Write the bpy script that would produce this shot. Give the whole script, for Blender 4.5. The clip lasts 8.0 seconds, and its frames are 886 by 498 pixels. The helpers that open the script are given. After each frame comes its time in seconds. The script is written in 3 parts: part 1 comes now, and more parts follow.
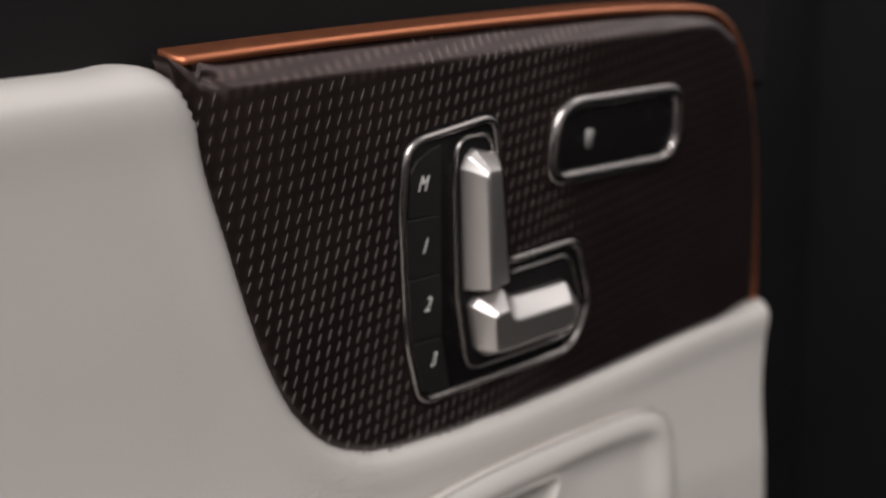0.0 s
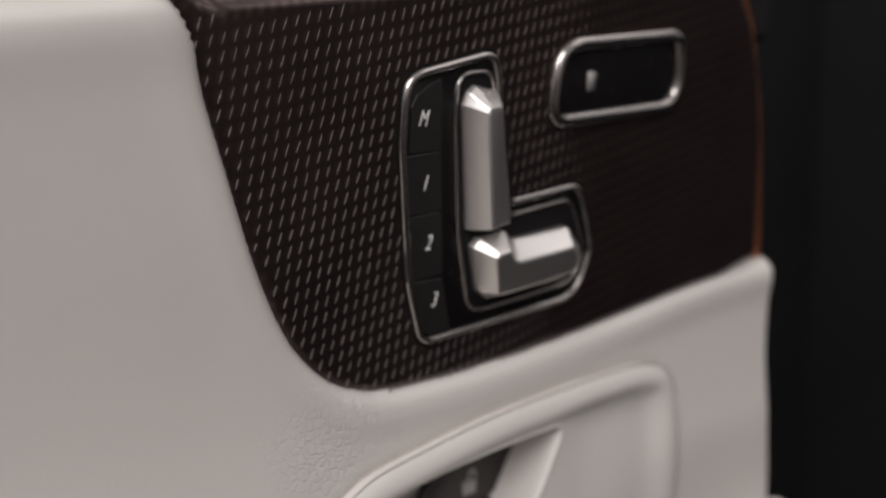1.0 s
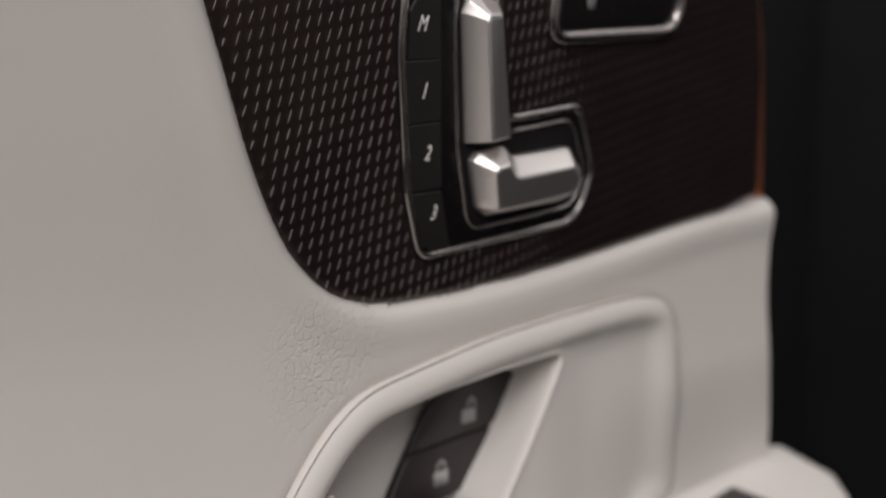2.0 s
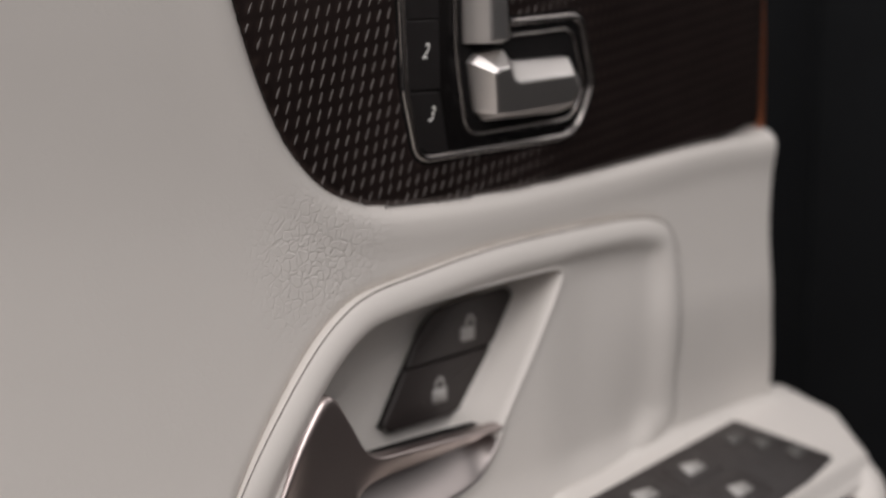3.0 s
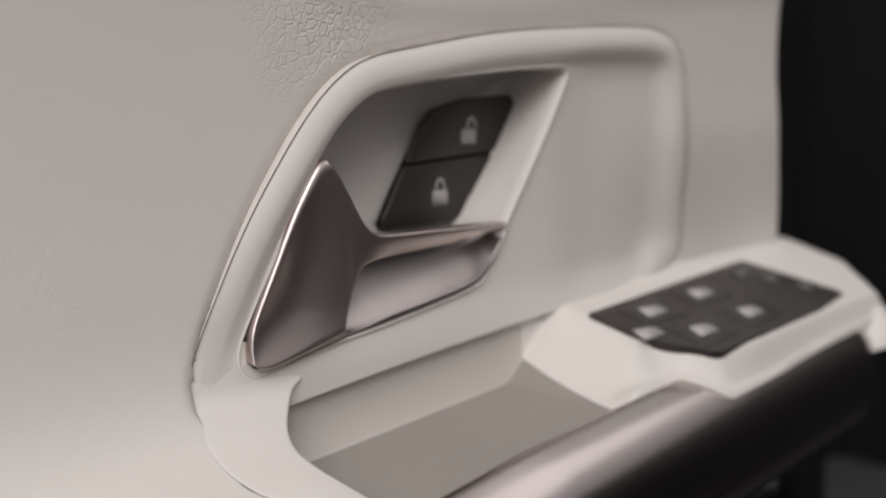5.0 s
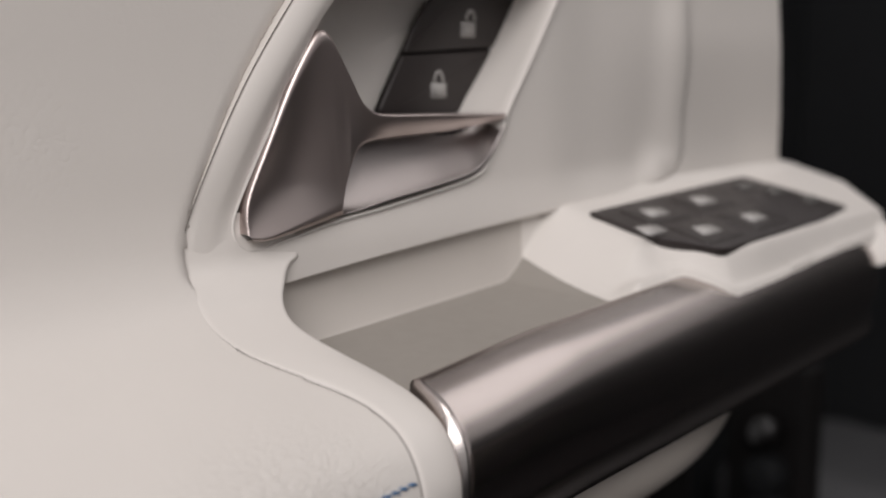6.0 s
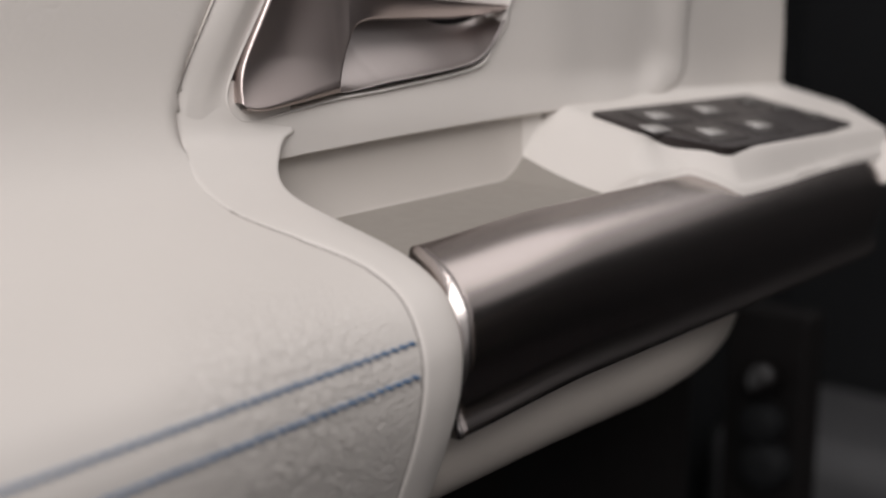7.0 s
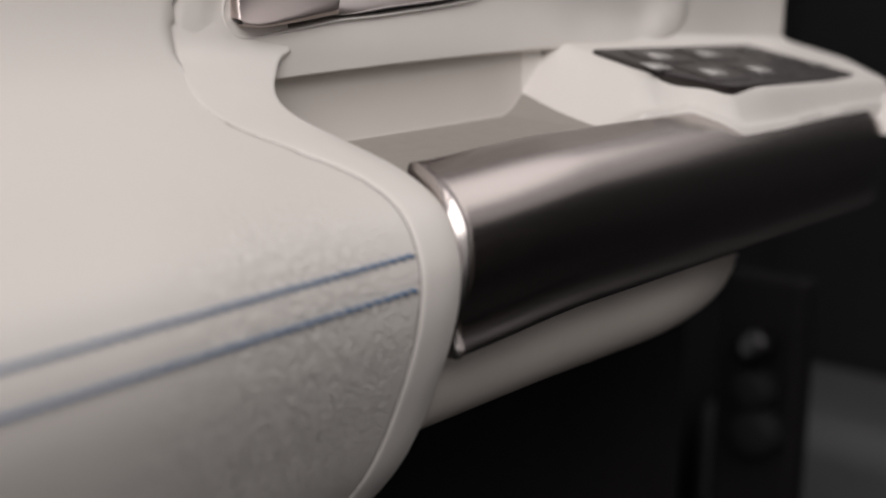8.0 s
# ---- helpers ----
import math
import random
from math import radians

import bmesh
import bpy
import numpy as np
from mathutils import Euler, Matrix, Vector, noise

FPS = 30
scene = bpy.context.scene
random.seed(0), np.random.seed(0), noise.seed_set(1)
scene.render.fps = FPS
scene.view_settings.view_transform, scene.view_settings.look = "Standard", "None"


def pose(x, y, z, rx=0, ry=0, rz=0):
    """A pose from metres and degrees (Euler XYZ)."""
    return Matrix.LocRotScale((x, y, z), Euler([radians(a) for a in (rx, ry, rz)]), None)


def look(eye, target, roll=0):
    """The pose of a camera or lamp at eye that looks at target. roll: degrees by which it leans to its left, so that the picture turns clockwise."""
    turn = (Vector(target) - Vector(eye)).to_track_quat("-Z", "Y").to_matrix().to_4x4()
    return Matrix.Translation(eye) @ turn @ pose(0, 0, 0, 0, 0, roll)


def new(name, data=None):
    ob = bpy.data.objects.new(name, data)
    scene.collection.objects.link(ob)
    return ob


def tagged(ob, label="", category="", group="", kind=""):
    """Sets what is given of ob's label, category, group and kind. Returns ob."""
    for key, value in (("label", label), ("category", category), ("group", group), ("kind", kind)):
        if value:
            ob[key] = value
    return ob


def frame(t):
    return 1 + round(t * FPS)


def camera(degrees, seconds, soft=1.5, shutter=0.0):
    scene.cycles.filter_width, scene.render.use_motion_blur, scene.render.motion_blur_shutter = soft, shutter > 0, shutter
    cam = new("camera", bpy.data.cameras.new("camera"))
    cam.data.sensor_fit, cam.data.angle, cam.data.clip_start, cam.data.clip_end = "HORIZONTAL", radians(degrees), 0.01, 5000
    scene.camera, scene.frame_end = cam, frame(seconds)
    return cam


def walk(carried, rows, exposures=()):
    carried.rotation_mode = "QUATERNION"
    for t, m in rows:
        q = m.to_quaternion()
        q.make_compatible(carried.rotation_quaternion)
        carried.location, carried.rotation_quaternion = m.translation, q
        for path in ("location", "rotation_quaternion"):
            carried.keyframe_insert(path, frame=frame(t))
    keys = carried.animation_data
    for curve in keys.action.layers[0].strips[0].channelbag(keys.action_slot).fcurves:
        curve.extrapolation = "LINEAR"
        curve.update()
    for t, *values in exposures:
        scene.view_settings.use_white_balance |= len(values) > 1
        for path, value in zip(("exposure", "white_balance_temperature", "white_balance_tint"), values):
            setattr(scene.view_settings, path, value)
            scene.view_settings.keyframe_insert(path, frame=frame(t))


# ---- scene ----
cam = camera(40.0, 8.0, soft=2.0)
cam.data.dof.use_dof = True
cam.data.dof.focus_distance = 0.290
cam.data.dof.aperture_fstop = 8.0
PATH = [
    (0, (-0.238, -0.2455, 0.856), (1.135, 1.173, 0.533), 0.2),
    (0.5, (-0.2378, -0.246, 0.848), (1.133, 1.175, 0.526), 0.2),
    (1, (-0.2378, -0.2465, 0.838), (1.131, 1.176, 0.519), 0.2),
    (1.5, (-0.238, -0.247, 0.825), (1.131, 1.177, 0.511), 0.25),
    (3, (-0.237, -0.247, 0.783), (1.134, 1.178, 0.48), 0.2),
    (3.5, (-0.237, -0.2455, 0.767), (1.138, 1.176, 0.462), 0.1),
    (4, (-0.2367, -0.244, 0.752), (1.141, 1.174, 0.446), 0.1),
    (4.5, (-0.236, -0.242, 0.736), (1.145, 1.172, 0.431), 0.1),
    (6, (-0.235, -0.236, 0.689), (1.162, 1.162, 0.378), 0.3),
    (6.5, (-0.234, -0.2335, 0.673), (1.168, 1.157, 0.359), 0.5),
    (7, (-0.2333, -0.232, 0.659), (1.172, 1.156, 0.344), 0.7),
    (7.5, (-0.2327, -0.2305, 0.649), (1.177, 1.152, 0.329), 1.1),
    (8, (-0.2325, -0.229, 0.643), (1.183, 1.145, 0.312), 1.6),
]
walk(cam, [(t, look(eye, target, roll)) for t, eye, target, roll in PATH])

# ---- light ----
world = bpy.data.worlds.new("world")
scene.world = world
world.use_nodes = True
world.node_tree.nodes["Background"].inputs[0].default_value = (1.0, 0.965, 0.97, 1)
world.node_tree.nodes["Background"].inputs[1].default_value = 0.40
scene.view_settings.exposure = 0.0


def softbox(eye, target, size, size_y, power, colour):
    data = bpy.data.lights.new("softbox", "AREA")
    data.shape, data.size, data.size_y, data.energy, data.color = "RECTANGLE", size, size_y, power, colour
    ob = new("softbox", data)
    ob.matrix_world = look(eye, target)
    return ob


# the brightest part of the overcast sky, behind and above the seat
softbox((-1.7, -1.25, 2.35), (0.0, 0.0, 0.68), 2.0, 1.6, 58.0, (1.0, 0.955, 0.95))
# soft lamp added ahead and above, for the bright band on the grip
softbox((1.3, -0.65, 2.4), (0.0, 0.0, 0.65), 2.0, 1.1, 7.5, (1.0, 0.95, 0.94))


# ---- materials ----
def material(name, colour, rough=0.5, metal=0.0, coat=0.0, vary=0.08, scale=40.0, bump=0.0, bump_scale=400.0, rough_vary=0.06, spec=0.5):
    m = bpy.data.materials.new(name)
    m.use_nodes = True
    nt = m.node_tree
    b = nt.nodes["Principled BSDF"]
    b.inputs["Metallic"].default_value = metal
    b.inputs["Coat Weight"].default_value = coat
    b.inputs["Coat Roughness"].default_value = 0.08
    b.inputs["Specular IOR Level"].default_value = spec
    co = nt.nodes.new("ShaderNodeTexCoord")
    no = nt.nodes.new("ShaderNodeTexNoise")
    no.inputs["Scale"].default_value, no.inputs["Detail"].default_value = scale, 6
    nt.links.new(co.outputs["Object"], no.inputs["Vector"])
    ramp = nt.nodes.new("ShaderNodeMix")
    ramp.data_type = "RGBA"
    ramp.inputs["A"].default_value = (*[c * (1 - vary) for c in colour], 1)
    ramp.inputs["B"].default_value = (*[min(1, c * (1 + vary)) for c in colour], 1)
    nt.links.new(no.outputs["Fac"], ramp.inputs["Factor"])
    nt.links.new(ramp.outputs["Result"], b.inputs["Base Color"])
    mr = nt.nodes.new("ShaderNodeMapRange")
    mr.inputs["From Min"].default_value, mr.inputs["From Max"].default_value = 0.3, 0.7
    mr.inputs["To Min"].default_value, mr.inputs["To Max"].default_value = rough - rough_vary, rough + rough_vary
    n2 = nt.nodes.new("ShaderNodeTexNoise")
    n2.inputs["Scale"].default_value, n2.inputs["Detail"].default_value = scale * 6, 3
    nt.links.new(co.outputs["Object"], n2.inputs["Vector"])
    nt.links.new(n2.outputs["Fac"], mr.inputs["Value"])
    nt.links.new(mr.outputs["Result"], b.inputs["Roughness"])
    if bump:
        n3 = nt.nodes.new("ShaderNodeTexNoise")
        n3.inputs["Scale"].default_value, n3.inputs["Detail"].default_value = bump_scale, 4
        nt.links.new(co.outputs["Object"], n3.inputs["Vector"])
        bp = nt.nodes.new("ShaderNodeBump")
        bp.inputs["Strength"].default_value, bp.inputs["Distance"].default_value = bump, 0.0003
        nt.links.new(n3.outputs["Fac"], bp.inputs["Height"])
        nt.links.new(bp.outputs["Normal"], b.inputs["Normal"])
    return m


def leather_material():
    m = material("white_leather", (0.62, 0.585, 0.55), 0.5, vary=0.04, scale=18, spec=0.35)
    nt = m.node_tree
    b = nt.nodes["Principled BSDF"]
    co = nt.nodes["Texture Coordinate"]
    warp = nt.nodes.new("ShaderNodeTexNoise")
    warp.inputs["Scale"].default_value, warp.inputs["Detail"].default_value = 350, 2
    nt.links.new(co.outputs["Object"], warp.inputs["Vector"])
    mixv = nt.nodes.new("ShaderNodeMix")
    mixv.data_type = "RGBA"
    mixv.blend_type = "LINEAR_LIGHT"
    mixv.inputs["Factor"].default_value = 0.0012
    nt.links.new(co.outputs["Object"], mixv.inputs["A"])
    nt.links.new(warp.outputs["Color"], mixv.inputs["B"])
    heights = []
    for scale, width in ((390, 0.11), (720, 0.15)):
        v = nt.nodes.new("ShaderNodeTexVoronoi")
        v.feature = "DISTANCE_TO_EDGE"
        v.inputs["Scale"].default_value = scale
        nt.links.new(mixv.outputs["Result"], v.inputs["Vector"])
        r = nt.nodes.new("ShaderNodeMapRange")
        r.interpolation_type = "SMOOTHSTEP"
        r.inputs["From Max"].default_value = width
        nt.links.new(v.outputs["Distance"], r.inputs["Value"])
        heights.append(r)
    # creases are deeper in some patches than in others
    patch = nt.nodes.new("ShaderNodeTexNoise")
    patch.inputs["Scale"].default_value, patch.inputs["Detail"].default_value = 60, 3
    nt.links.new(co.outputs["Object"], patch.inputs["Vector"])
    pr = nt.nodes.new("ShaderNodeMapRange")
    pr.inputs["From Min"].default_value, pr.inputs["From Max"].default_value = 0.44, 0.64
    pr.inputs["To Min"].default_value, pr.inputs["To Max"].default_value = 0.03, 0.13
    nt.links.new(patch.outputs["Fac"], pr.inputs["Value"])
    add = nt.nodes.new("ShaderNodeMath")
    add.operation = "MULTIPLY_ADD"
    add.inputs[1].default_value = 0.3
    nt.links.new(heights[1].outputs["Result"], add.inputs[0])
    nt.links.new(heights[0].outputs["Result"], add.inputs[2])
    # the hide is creased most where it is pulled round the armrest and round the insert
    total = pr.outputs["Result"]
    for centre, reach, deep in (((-0.100, -0.064, 0.580), 0.050, 1.9), ((-0.038, 0.0, 0.731), 0.036, 0.75), ((-0.12, 0.0, 0.672), 0.03, 0.25)):
        dist = nt.nodes.new("ShaderNodeVectorMath")
        dist.operation = "DISTANCE"
        dist.inputs[1].default_value = centre
        nt.links.new(co.outputs["Object"], dist.inputs[0])
        near = nt.nodes.new("ShaderNodeMapRange")
        near.interpolation_type = "SMOOTHSTEP"
        near.inputs["From Min"].default_value, near.inputs["From Max"].default_value = reach, 0.0
        near.inputs["To Max"].default_value = deep
        nt.links.new(dist.outputs["Value"], near.inputs["Value"])
        plus = nt.nodes.new("ShaderNodeMath")
        plus.operation = "ADD"
        nt.links.new(total, plus.inputs[0])
        nt.links.new(near.outputs["Result"], plus.inputs[1])
        total = plus.outputs[0]
    mul = nt.nodes.new("ShaderNodeMath")
    mul.operation = "MULTIPLY"
    nt.links.new(add.outputs[0], mul.inputs[0])
    nt.links.new(total, mul.inputs[1])
    bp = nt.nodes.new("ShaderNodeBump")
    bp.inputs["Strength"].default_value, bp.inputs["Distance"].default_value = 0.85, 0.00024
    nt.links.new(mul.outputs[0], bp.inputs["Height"])
    nt.links.new(bp.outputs["Normal"], b.inputs["Normal"])
    return m


def brushed_material(name, colour, rough):
    """Satin metal with fine streaks along the door."""
    m = material(name, colour, rough, metal=1.0, vary=0.015, scale=60, rough_vary=0.012)
    nt = m.node_tree
    # the streaks only shift the gloss a little
    mp = nt.nodes.new("ShaderNodeMapping")
    mp.inputs["Scale"].default_value = (30, 900, 900)
    nt.links.new(nt.nodes["Texture Coordinate"].outputs["Object"], mp.inputs["Vector"])
    n = nt.nodes.new("ShaderNodeTexNoise")
    n.inputs["Scale"].default_value = 1.0
    nt.links.new(mp.outputs["Vector"], n.inputs["Vector"])
    mr = nt.nodes["Map Range"]
    nt.links.new(n.outputs["Fac"], mr.inputs["Value"])
    return m


LEATHER = leather_material()
SHELL = material("white_soft_plastic", (0.64, 0.605, 0.57), 0.48, vary=0.03, bump=0.12, bump_scale=2500, spec=0.35)
def woven_material(*args, **more):
    """Dark lacquer over a fine weave, with dim squares between the threads."""
    m = material(*args, **more)
    nt = m.node_tree
    b = nt.nodes["Principled BSDF"]
    xyz = nt.nodes.new("ShaderNodeSeparateXYZ")
    nt.links.new(nt.nodes["Texture Coordinate"].outputs["Object"], xyz.inputs[0])

    def calc(op, a, c):
        n = nt.nodes.new("ShaderNodeMath")
        n.operation = op
        for socket, value in zip(n.inputs, (a, c)):
            if isinstance(value, float):
                socket.default_value = value
            elif value is not None:
                nt.links.new(value, socket)
        return n.outputs[0]

    along_u = calc("MULTIPLY", calc("ADD", xyz.outputs["X"], 0.0409), 2 * math.pi / 0.0034)
    rise = calc("SUBTRACT", xyz.outputs["Z"], calc("MULTIPLY", calc("ADD", xyz.outputs["X"], 0.0409), 0.2035))
    along_v = calc("MULTIPLY", calc("SUBTRACT", rise, 0.77897), 2 * math.pi / 0.004398)
    halves = [calc("ADD", calc("MULTIPLY", calc("COSINE", a, None), 0.5), 0.5) for a in (along_u, along_v)]
    cells = calc("MULTIPLY", *halves)
    tone = nt.nodes.new("ShaderNodeMix")
    tone.data_type, tone.blend_type = "RGBA", "MULTIPLY"
    tone.inputs["Factor"].default_value = 1.0
    shade = nt.nodes.new("ShaderNodeMix")
    shade.data_type = "RGBA"
    shade.inputs["A"].default_value, shade.inputs["B"].default_value = (0.8, 0.78, 0.8, 1), (1.45, 1.38, 1.36, 1)
    nt.links.new(cells, shade.inputs["Factor"])
    nt.links.new(b.inputs["Base Color"].links[0].from_socket, tone.inputs["A"])
    nt.links.new(shade.outputs["Result"], tone.inputs["B"])
    nt.links.new(tone.outputs["Result"], b.inputs["Base Color"])
    bp = nt.nodes.new("ShaderNodeBump")
    bp.inputs["Strength"].default_value, bp.inputs["Distance"].default_value = 0.2, 0.00012
    nt.links.new(cells, bp.inputs["Height"])
    nt.links.new(bp.outputs["Normal"], b.inputs["Normal"])
    return m


DECOR = woven_material("dark_woven_lacquer", (0.062, 0.045, 0.041), 0.34, metal=0.77, coat=0.15, vary=0.4, scale=30, rough_vary=0.05, spec=0.4)
DASH = material("woven_metal_thread", (0.18, 0.16, 0.152), 0.40, metal=0.5, vary=0.5, scale=150)
COPPER = material("copper_strip", (0.56, 0.20, 0.10), 0.36, metal=0.85, vary=0.08, bump=0.05)
CHROME = brushed_material("satin_chrome", (0.41, 0.38, 0.365), 0.25)
SCOOP = material("satin_scoop_metal", (0.37, 0.335, 0.325), 0.36, metal=1.0, vary=0.02, rough_vary=0.01)
# liner plastic, darker than the shell partly to hold the tray's shade
POCKET = material("shaded_tray_plastic", (0.50, 0.465, 0.43), 0.6, vary=0.04, bump=0.15, bump_scale=2500, spec=0.3)
# tray floor, darker again than the tray's wall
LINER = material("tray_liner", (0.28, 0.258, 0.232), 0.65, vary=0.05, bump=0.2, bump_scale=3000, spec=0.25)
# a dimmer grey than INK, for the softer symbols
MARK = material("grey_print", (0.40, 0.385, 0.37), 0.5, vary=0.1)
FAINT = material("faint_print", (0.09, 0.085, 0.08), 0.5)
SATIN = brushed_material("satin_silver", (0.76, 0.725, 0.70), 0.38)
SATIN.node_tree.nodes["Principled BSDF"].inputs["Metallic"].default_value = 0.97
LEVER = material("dark_satin_metal", (0.53, 0.46, 0.44), 0.37, metal=1.0, vary=0.02, rough_vary=0.01)
GRIP = brushed_material("dark_chrome_grip", (0.48, 0.43, 0.41), 0.24)
GLOSS = material("gloss_black", (0.008, 0.007, 0.007), 0.22, vary=0.2, coat=0.3)
BUTTON = material("soft_black_button", (0.014, 0.012, 0.012), 0.42, vary=0.2, bump=0.1, bump_scale=3000)
SWITCH = material("dark_brown_switch", (0.028, 0.022, 0.021), 0.42, vary=0.2, bump=0.1, bump_scale=3000)
TAUPE = material("taupe_leather", (0.25, 0.22, 0.20), 0.55, vary=0.1, scale=30, bump=0.3, bump_scale=900)
BLOCK_GREY = material("plain_grey", (0.07, 0.07, 0.073), 0.6, vary=0.2, scale=20)
INK = material("white_print", (0.8, 0.78, 0.75), 0.5, vary=0.03)
THREAD = material("blue_thread", (0.04, 0.125, 0.26), 0.7, vary=0.35, scale=900, bump=0.6, bump_scale=5000)
RAIL = material("greige_plastic", (0.52, 0.475, 0.43), 0.55, vary=0.04, bump=0.15, bump_scale=2500, spec=0.3)
SEAM = material("seam_gap", (0.20, 0.18, 0.165), 0.8)
DARK = material("black_soft_trim", (0.008, 0.007, 0.007), 0.7, spec=0.15, vary=0.3, scale=20, bump=0.2, bump_scale=1200)
CARPET = material("black_carpet", (0.012, 0.011, 0.012), 0.9, spec=0.1, vary=0.5, scale=300, bump=0.8, bump_scale=1500)
DASHBOARD = material("charcoal_dashboard", (0.011, 0.0115, 0.0125), 0.7, spec=0.15, vary=0.25, scale=14, bump=0.2, bump_scale=1500)


# ---- helpers for shapes ----
def part(name, bm, mat, parent=None, label="", smooth=True):
    me = bpy.data.meshes.new(name)
    bmesh.ops.recalc_face_normals(bm, faces=bm.faces)
    for f in bm.faces:
        f.smooth = smooth
    bm.to_mesh(me)
    bm.free()
    me.materials.append(mat)
    ob = new(name, me)
    if parent is not None:
        ob.parent = parent
    if label:
        ob["label"] = label
    return ob


def soften(ob, width, segments=3, angle=30):
    m = ob.modifiers.new("bevel", "BEVEL")
    m.width, m.segments, m.limit_method, m.angle_limit = width, segments, "ANGLE", radians(angle)
    m.harden_normals = True
    return ob


def thing(name, at=(0, 0, 0)):
    ob = new(name)
    ob.empty_display_size = 0.01
    return ob


def catmull(pts, n=8, closed=True):
    """A smooth curve through control points."""
    P = [Vector(p) for p in pts]
    k = len(P)
    out = []
    for i in range(k if closed else k - 1):
        if closed:
            a, b, c, d = P[i - 1], P[i], P[(i + 1) % k], P[(i + 2) % k]
        else:
            a, b, c, d = P[max(i - 1, 0)], P[i], P[i + 1], P[min(i + 2, k - 1)]
        for j in range(n):
            t = j / n
            out.append(0.5 * (2 * b + (c - a) * t + (2 * a - 5 * b + 4 * c - d) * t * t + (3 * b - a - 3 * c + d) * t ** 3))
    if not closed:
        out.append(P[-1].copy())
    return out


def rounded(pts, radii, n=8):
    """A polygon with round corners; radii: one for all, or one a corner."""
    P = [Vector(p) for p in pts]
    R = radii if isinstance(radii, (list, tuple)) else [radii] * len(P)
    out = []
    for i, (b, r) in enumerate(zip(P, R)):
        a, c = P[i - 1], P[(i + 1) % len(P)]
        u, v = (a - b).normalized(), (c - b).normalized()
        half = u.angle(v) / 2
        d = min(r / math.tan(half), 0.49 * (a - b).length, 0.49 * (c - b).length)
        for j in range(n + 1):
            t = j / n
            out.append((b + u * d) * (1 - t) ** 2 + b * 2 * t * (1 - t) + (b + v * d) * t * t)
    return out


def resample(pts, n, closed=True):
    P = [Vector(p) for p in pts] + ([Vector(pts[0])] if closed else [])
    L = [0.0]
    for a, b in zip(P, P[1:]):
        L.append(L[-1] + (b - a).length)
    out, k = [], 0
    for i in range(n):
        s = L[-1] * i / (n if closed else n - 1)
        while k < len(L) - 2 and L[k + 1] < s:
            k += 1
        w = (s - L[k]) / max(L[k + 1] - L[k], 1e-9)
        out.append(P[k].lerp(P[k + 1], min(w, 1)))
    return out


def inset(pts, d):
    """The closed curve moved inwards by d (a positive turn is counter-clockwise)."""
    n = len(pts)
    area = sum(pts[i - 1].x * pts[i].y - pts[i].x * pts[i - 1].y for i in range(n))
    s = 1 if area > 0 else -1
    out = []
    for i in range(n):
        t = (pts[(i + 1) % n] - pts[i - 1])
        t = t.normalized() if t.length > 1e-9 else Vector((1, 0))
        out.append(pts[i] + Vector((-t.y, t.x)) * s * d)
    return out


# the decor panel's plane leans towards the cabin; the lower door is upright
UP_O = Vector((0, 0, 0.768))
UP_U = Vector((1, 0.02, 0)).normalized()
UP_V = Vector((0, -0.154, 1))
UP_V = (UP_V - UP_U * UP_V.dot(UP_U)).normalized()
UP_N = UP_U.cross(UP_V)


def up(u, v, n=0.0):
    """Millimetres on the decor panel's plane (along, up, proud) to the world."""
    return UP_O + (UP_U * u + UP_V * v + UP_N * n) / 1000


def low(x, z, n=0.0):
    """Millimetres on the upright lower door (along, height, proud) to the world."""
    return Vector((x, 0.02 * x - n, z)) / 1000


def deck(x, y, n=0.0):
    """Millimetres on the sloping switch deck (along, towards the door, above) to the world."""
    return Vector((x, y - 0.25 * n, 642 + 0.0016 * (x - 60) + 0.258 * (y + 8) + 0.97 * n)) / 1000


def rings(bm, place, loops, close=True, cap_last=False, cap_first=False):
    """Skins between loops: each a list of 2D points and a height."""
    rows = [[bm.verts.new(place(p.x, p.y, h)) for p in pts] for pts, h in loops]
    for a, b in zip(rows, rows[1:]):
        n = len(a)
        for i in range(n if close else n - 1):
            j = (i + 1) % n
            bm.faces.new((a[i], a[j], b[j], b[i]))
    if cap_last:
        bm.faces.new(rows[-1])
    if cap_first:
        bm.faces.new(rows[0][::-1])
    return rows


def slab(place, pts, bottom, top, edge=0.6, steps=4):
    """A plate with a rounded upper edge."""
    bm = bmesh.new()
    loops = [(pts, bottom), (pts, top - edge)]
    for i in range(1, steps + 1):
        a = math.pi / 2 * i / steps
        loops.append((inset(pts, edge * (1 - math.cos(a))), top - edge + edge * math.sin(a)))
    rings(bm, place, loops, cap_last=True, cap_first=True)
    return bm


def band(place, pts, width, bottom, top, steps=8):
    """A half-round frame that runs round a closed curve, inwards from it."""
    bm = bmesh.new()
    loops = [(pts, bottom)]
    for i in range(steps + 1):
        a = math.pi * i / steps
        loops.append((inset(pts, width * (1 - math.cos(a)) / 2), bottom + (top - bottom) * (0.25 + 0.75 * math.sin(a))))
    loops.append((inset(pts, width), bottom))
    rings(bm, place, loops)
    return bm


def inside(x, y, poly):
    c = False
    for i in range(len(poly)):
        a, b = poly[i - 1], poly[i]
        if (a.y > y) != (b.y > y) and x < (b.x - a.x) * (y - a.y) / (b.y - a.y) + a.x:
            c = not c
    return c


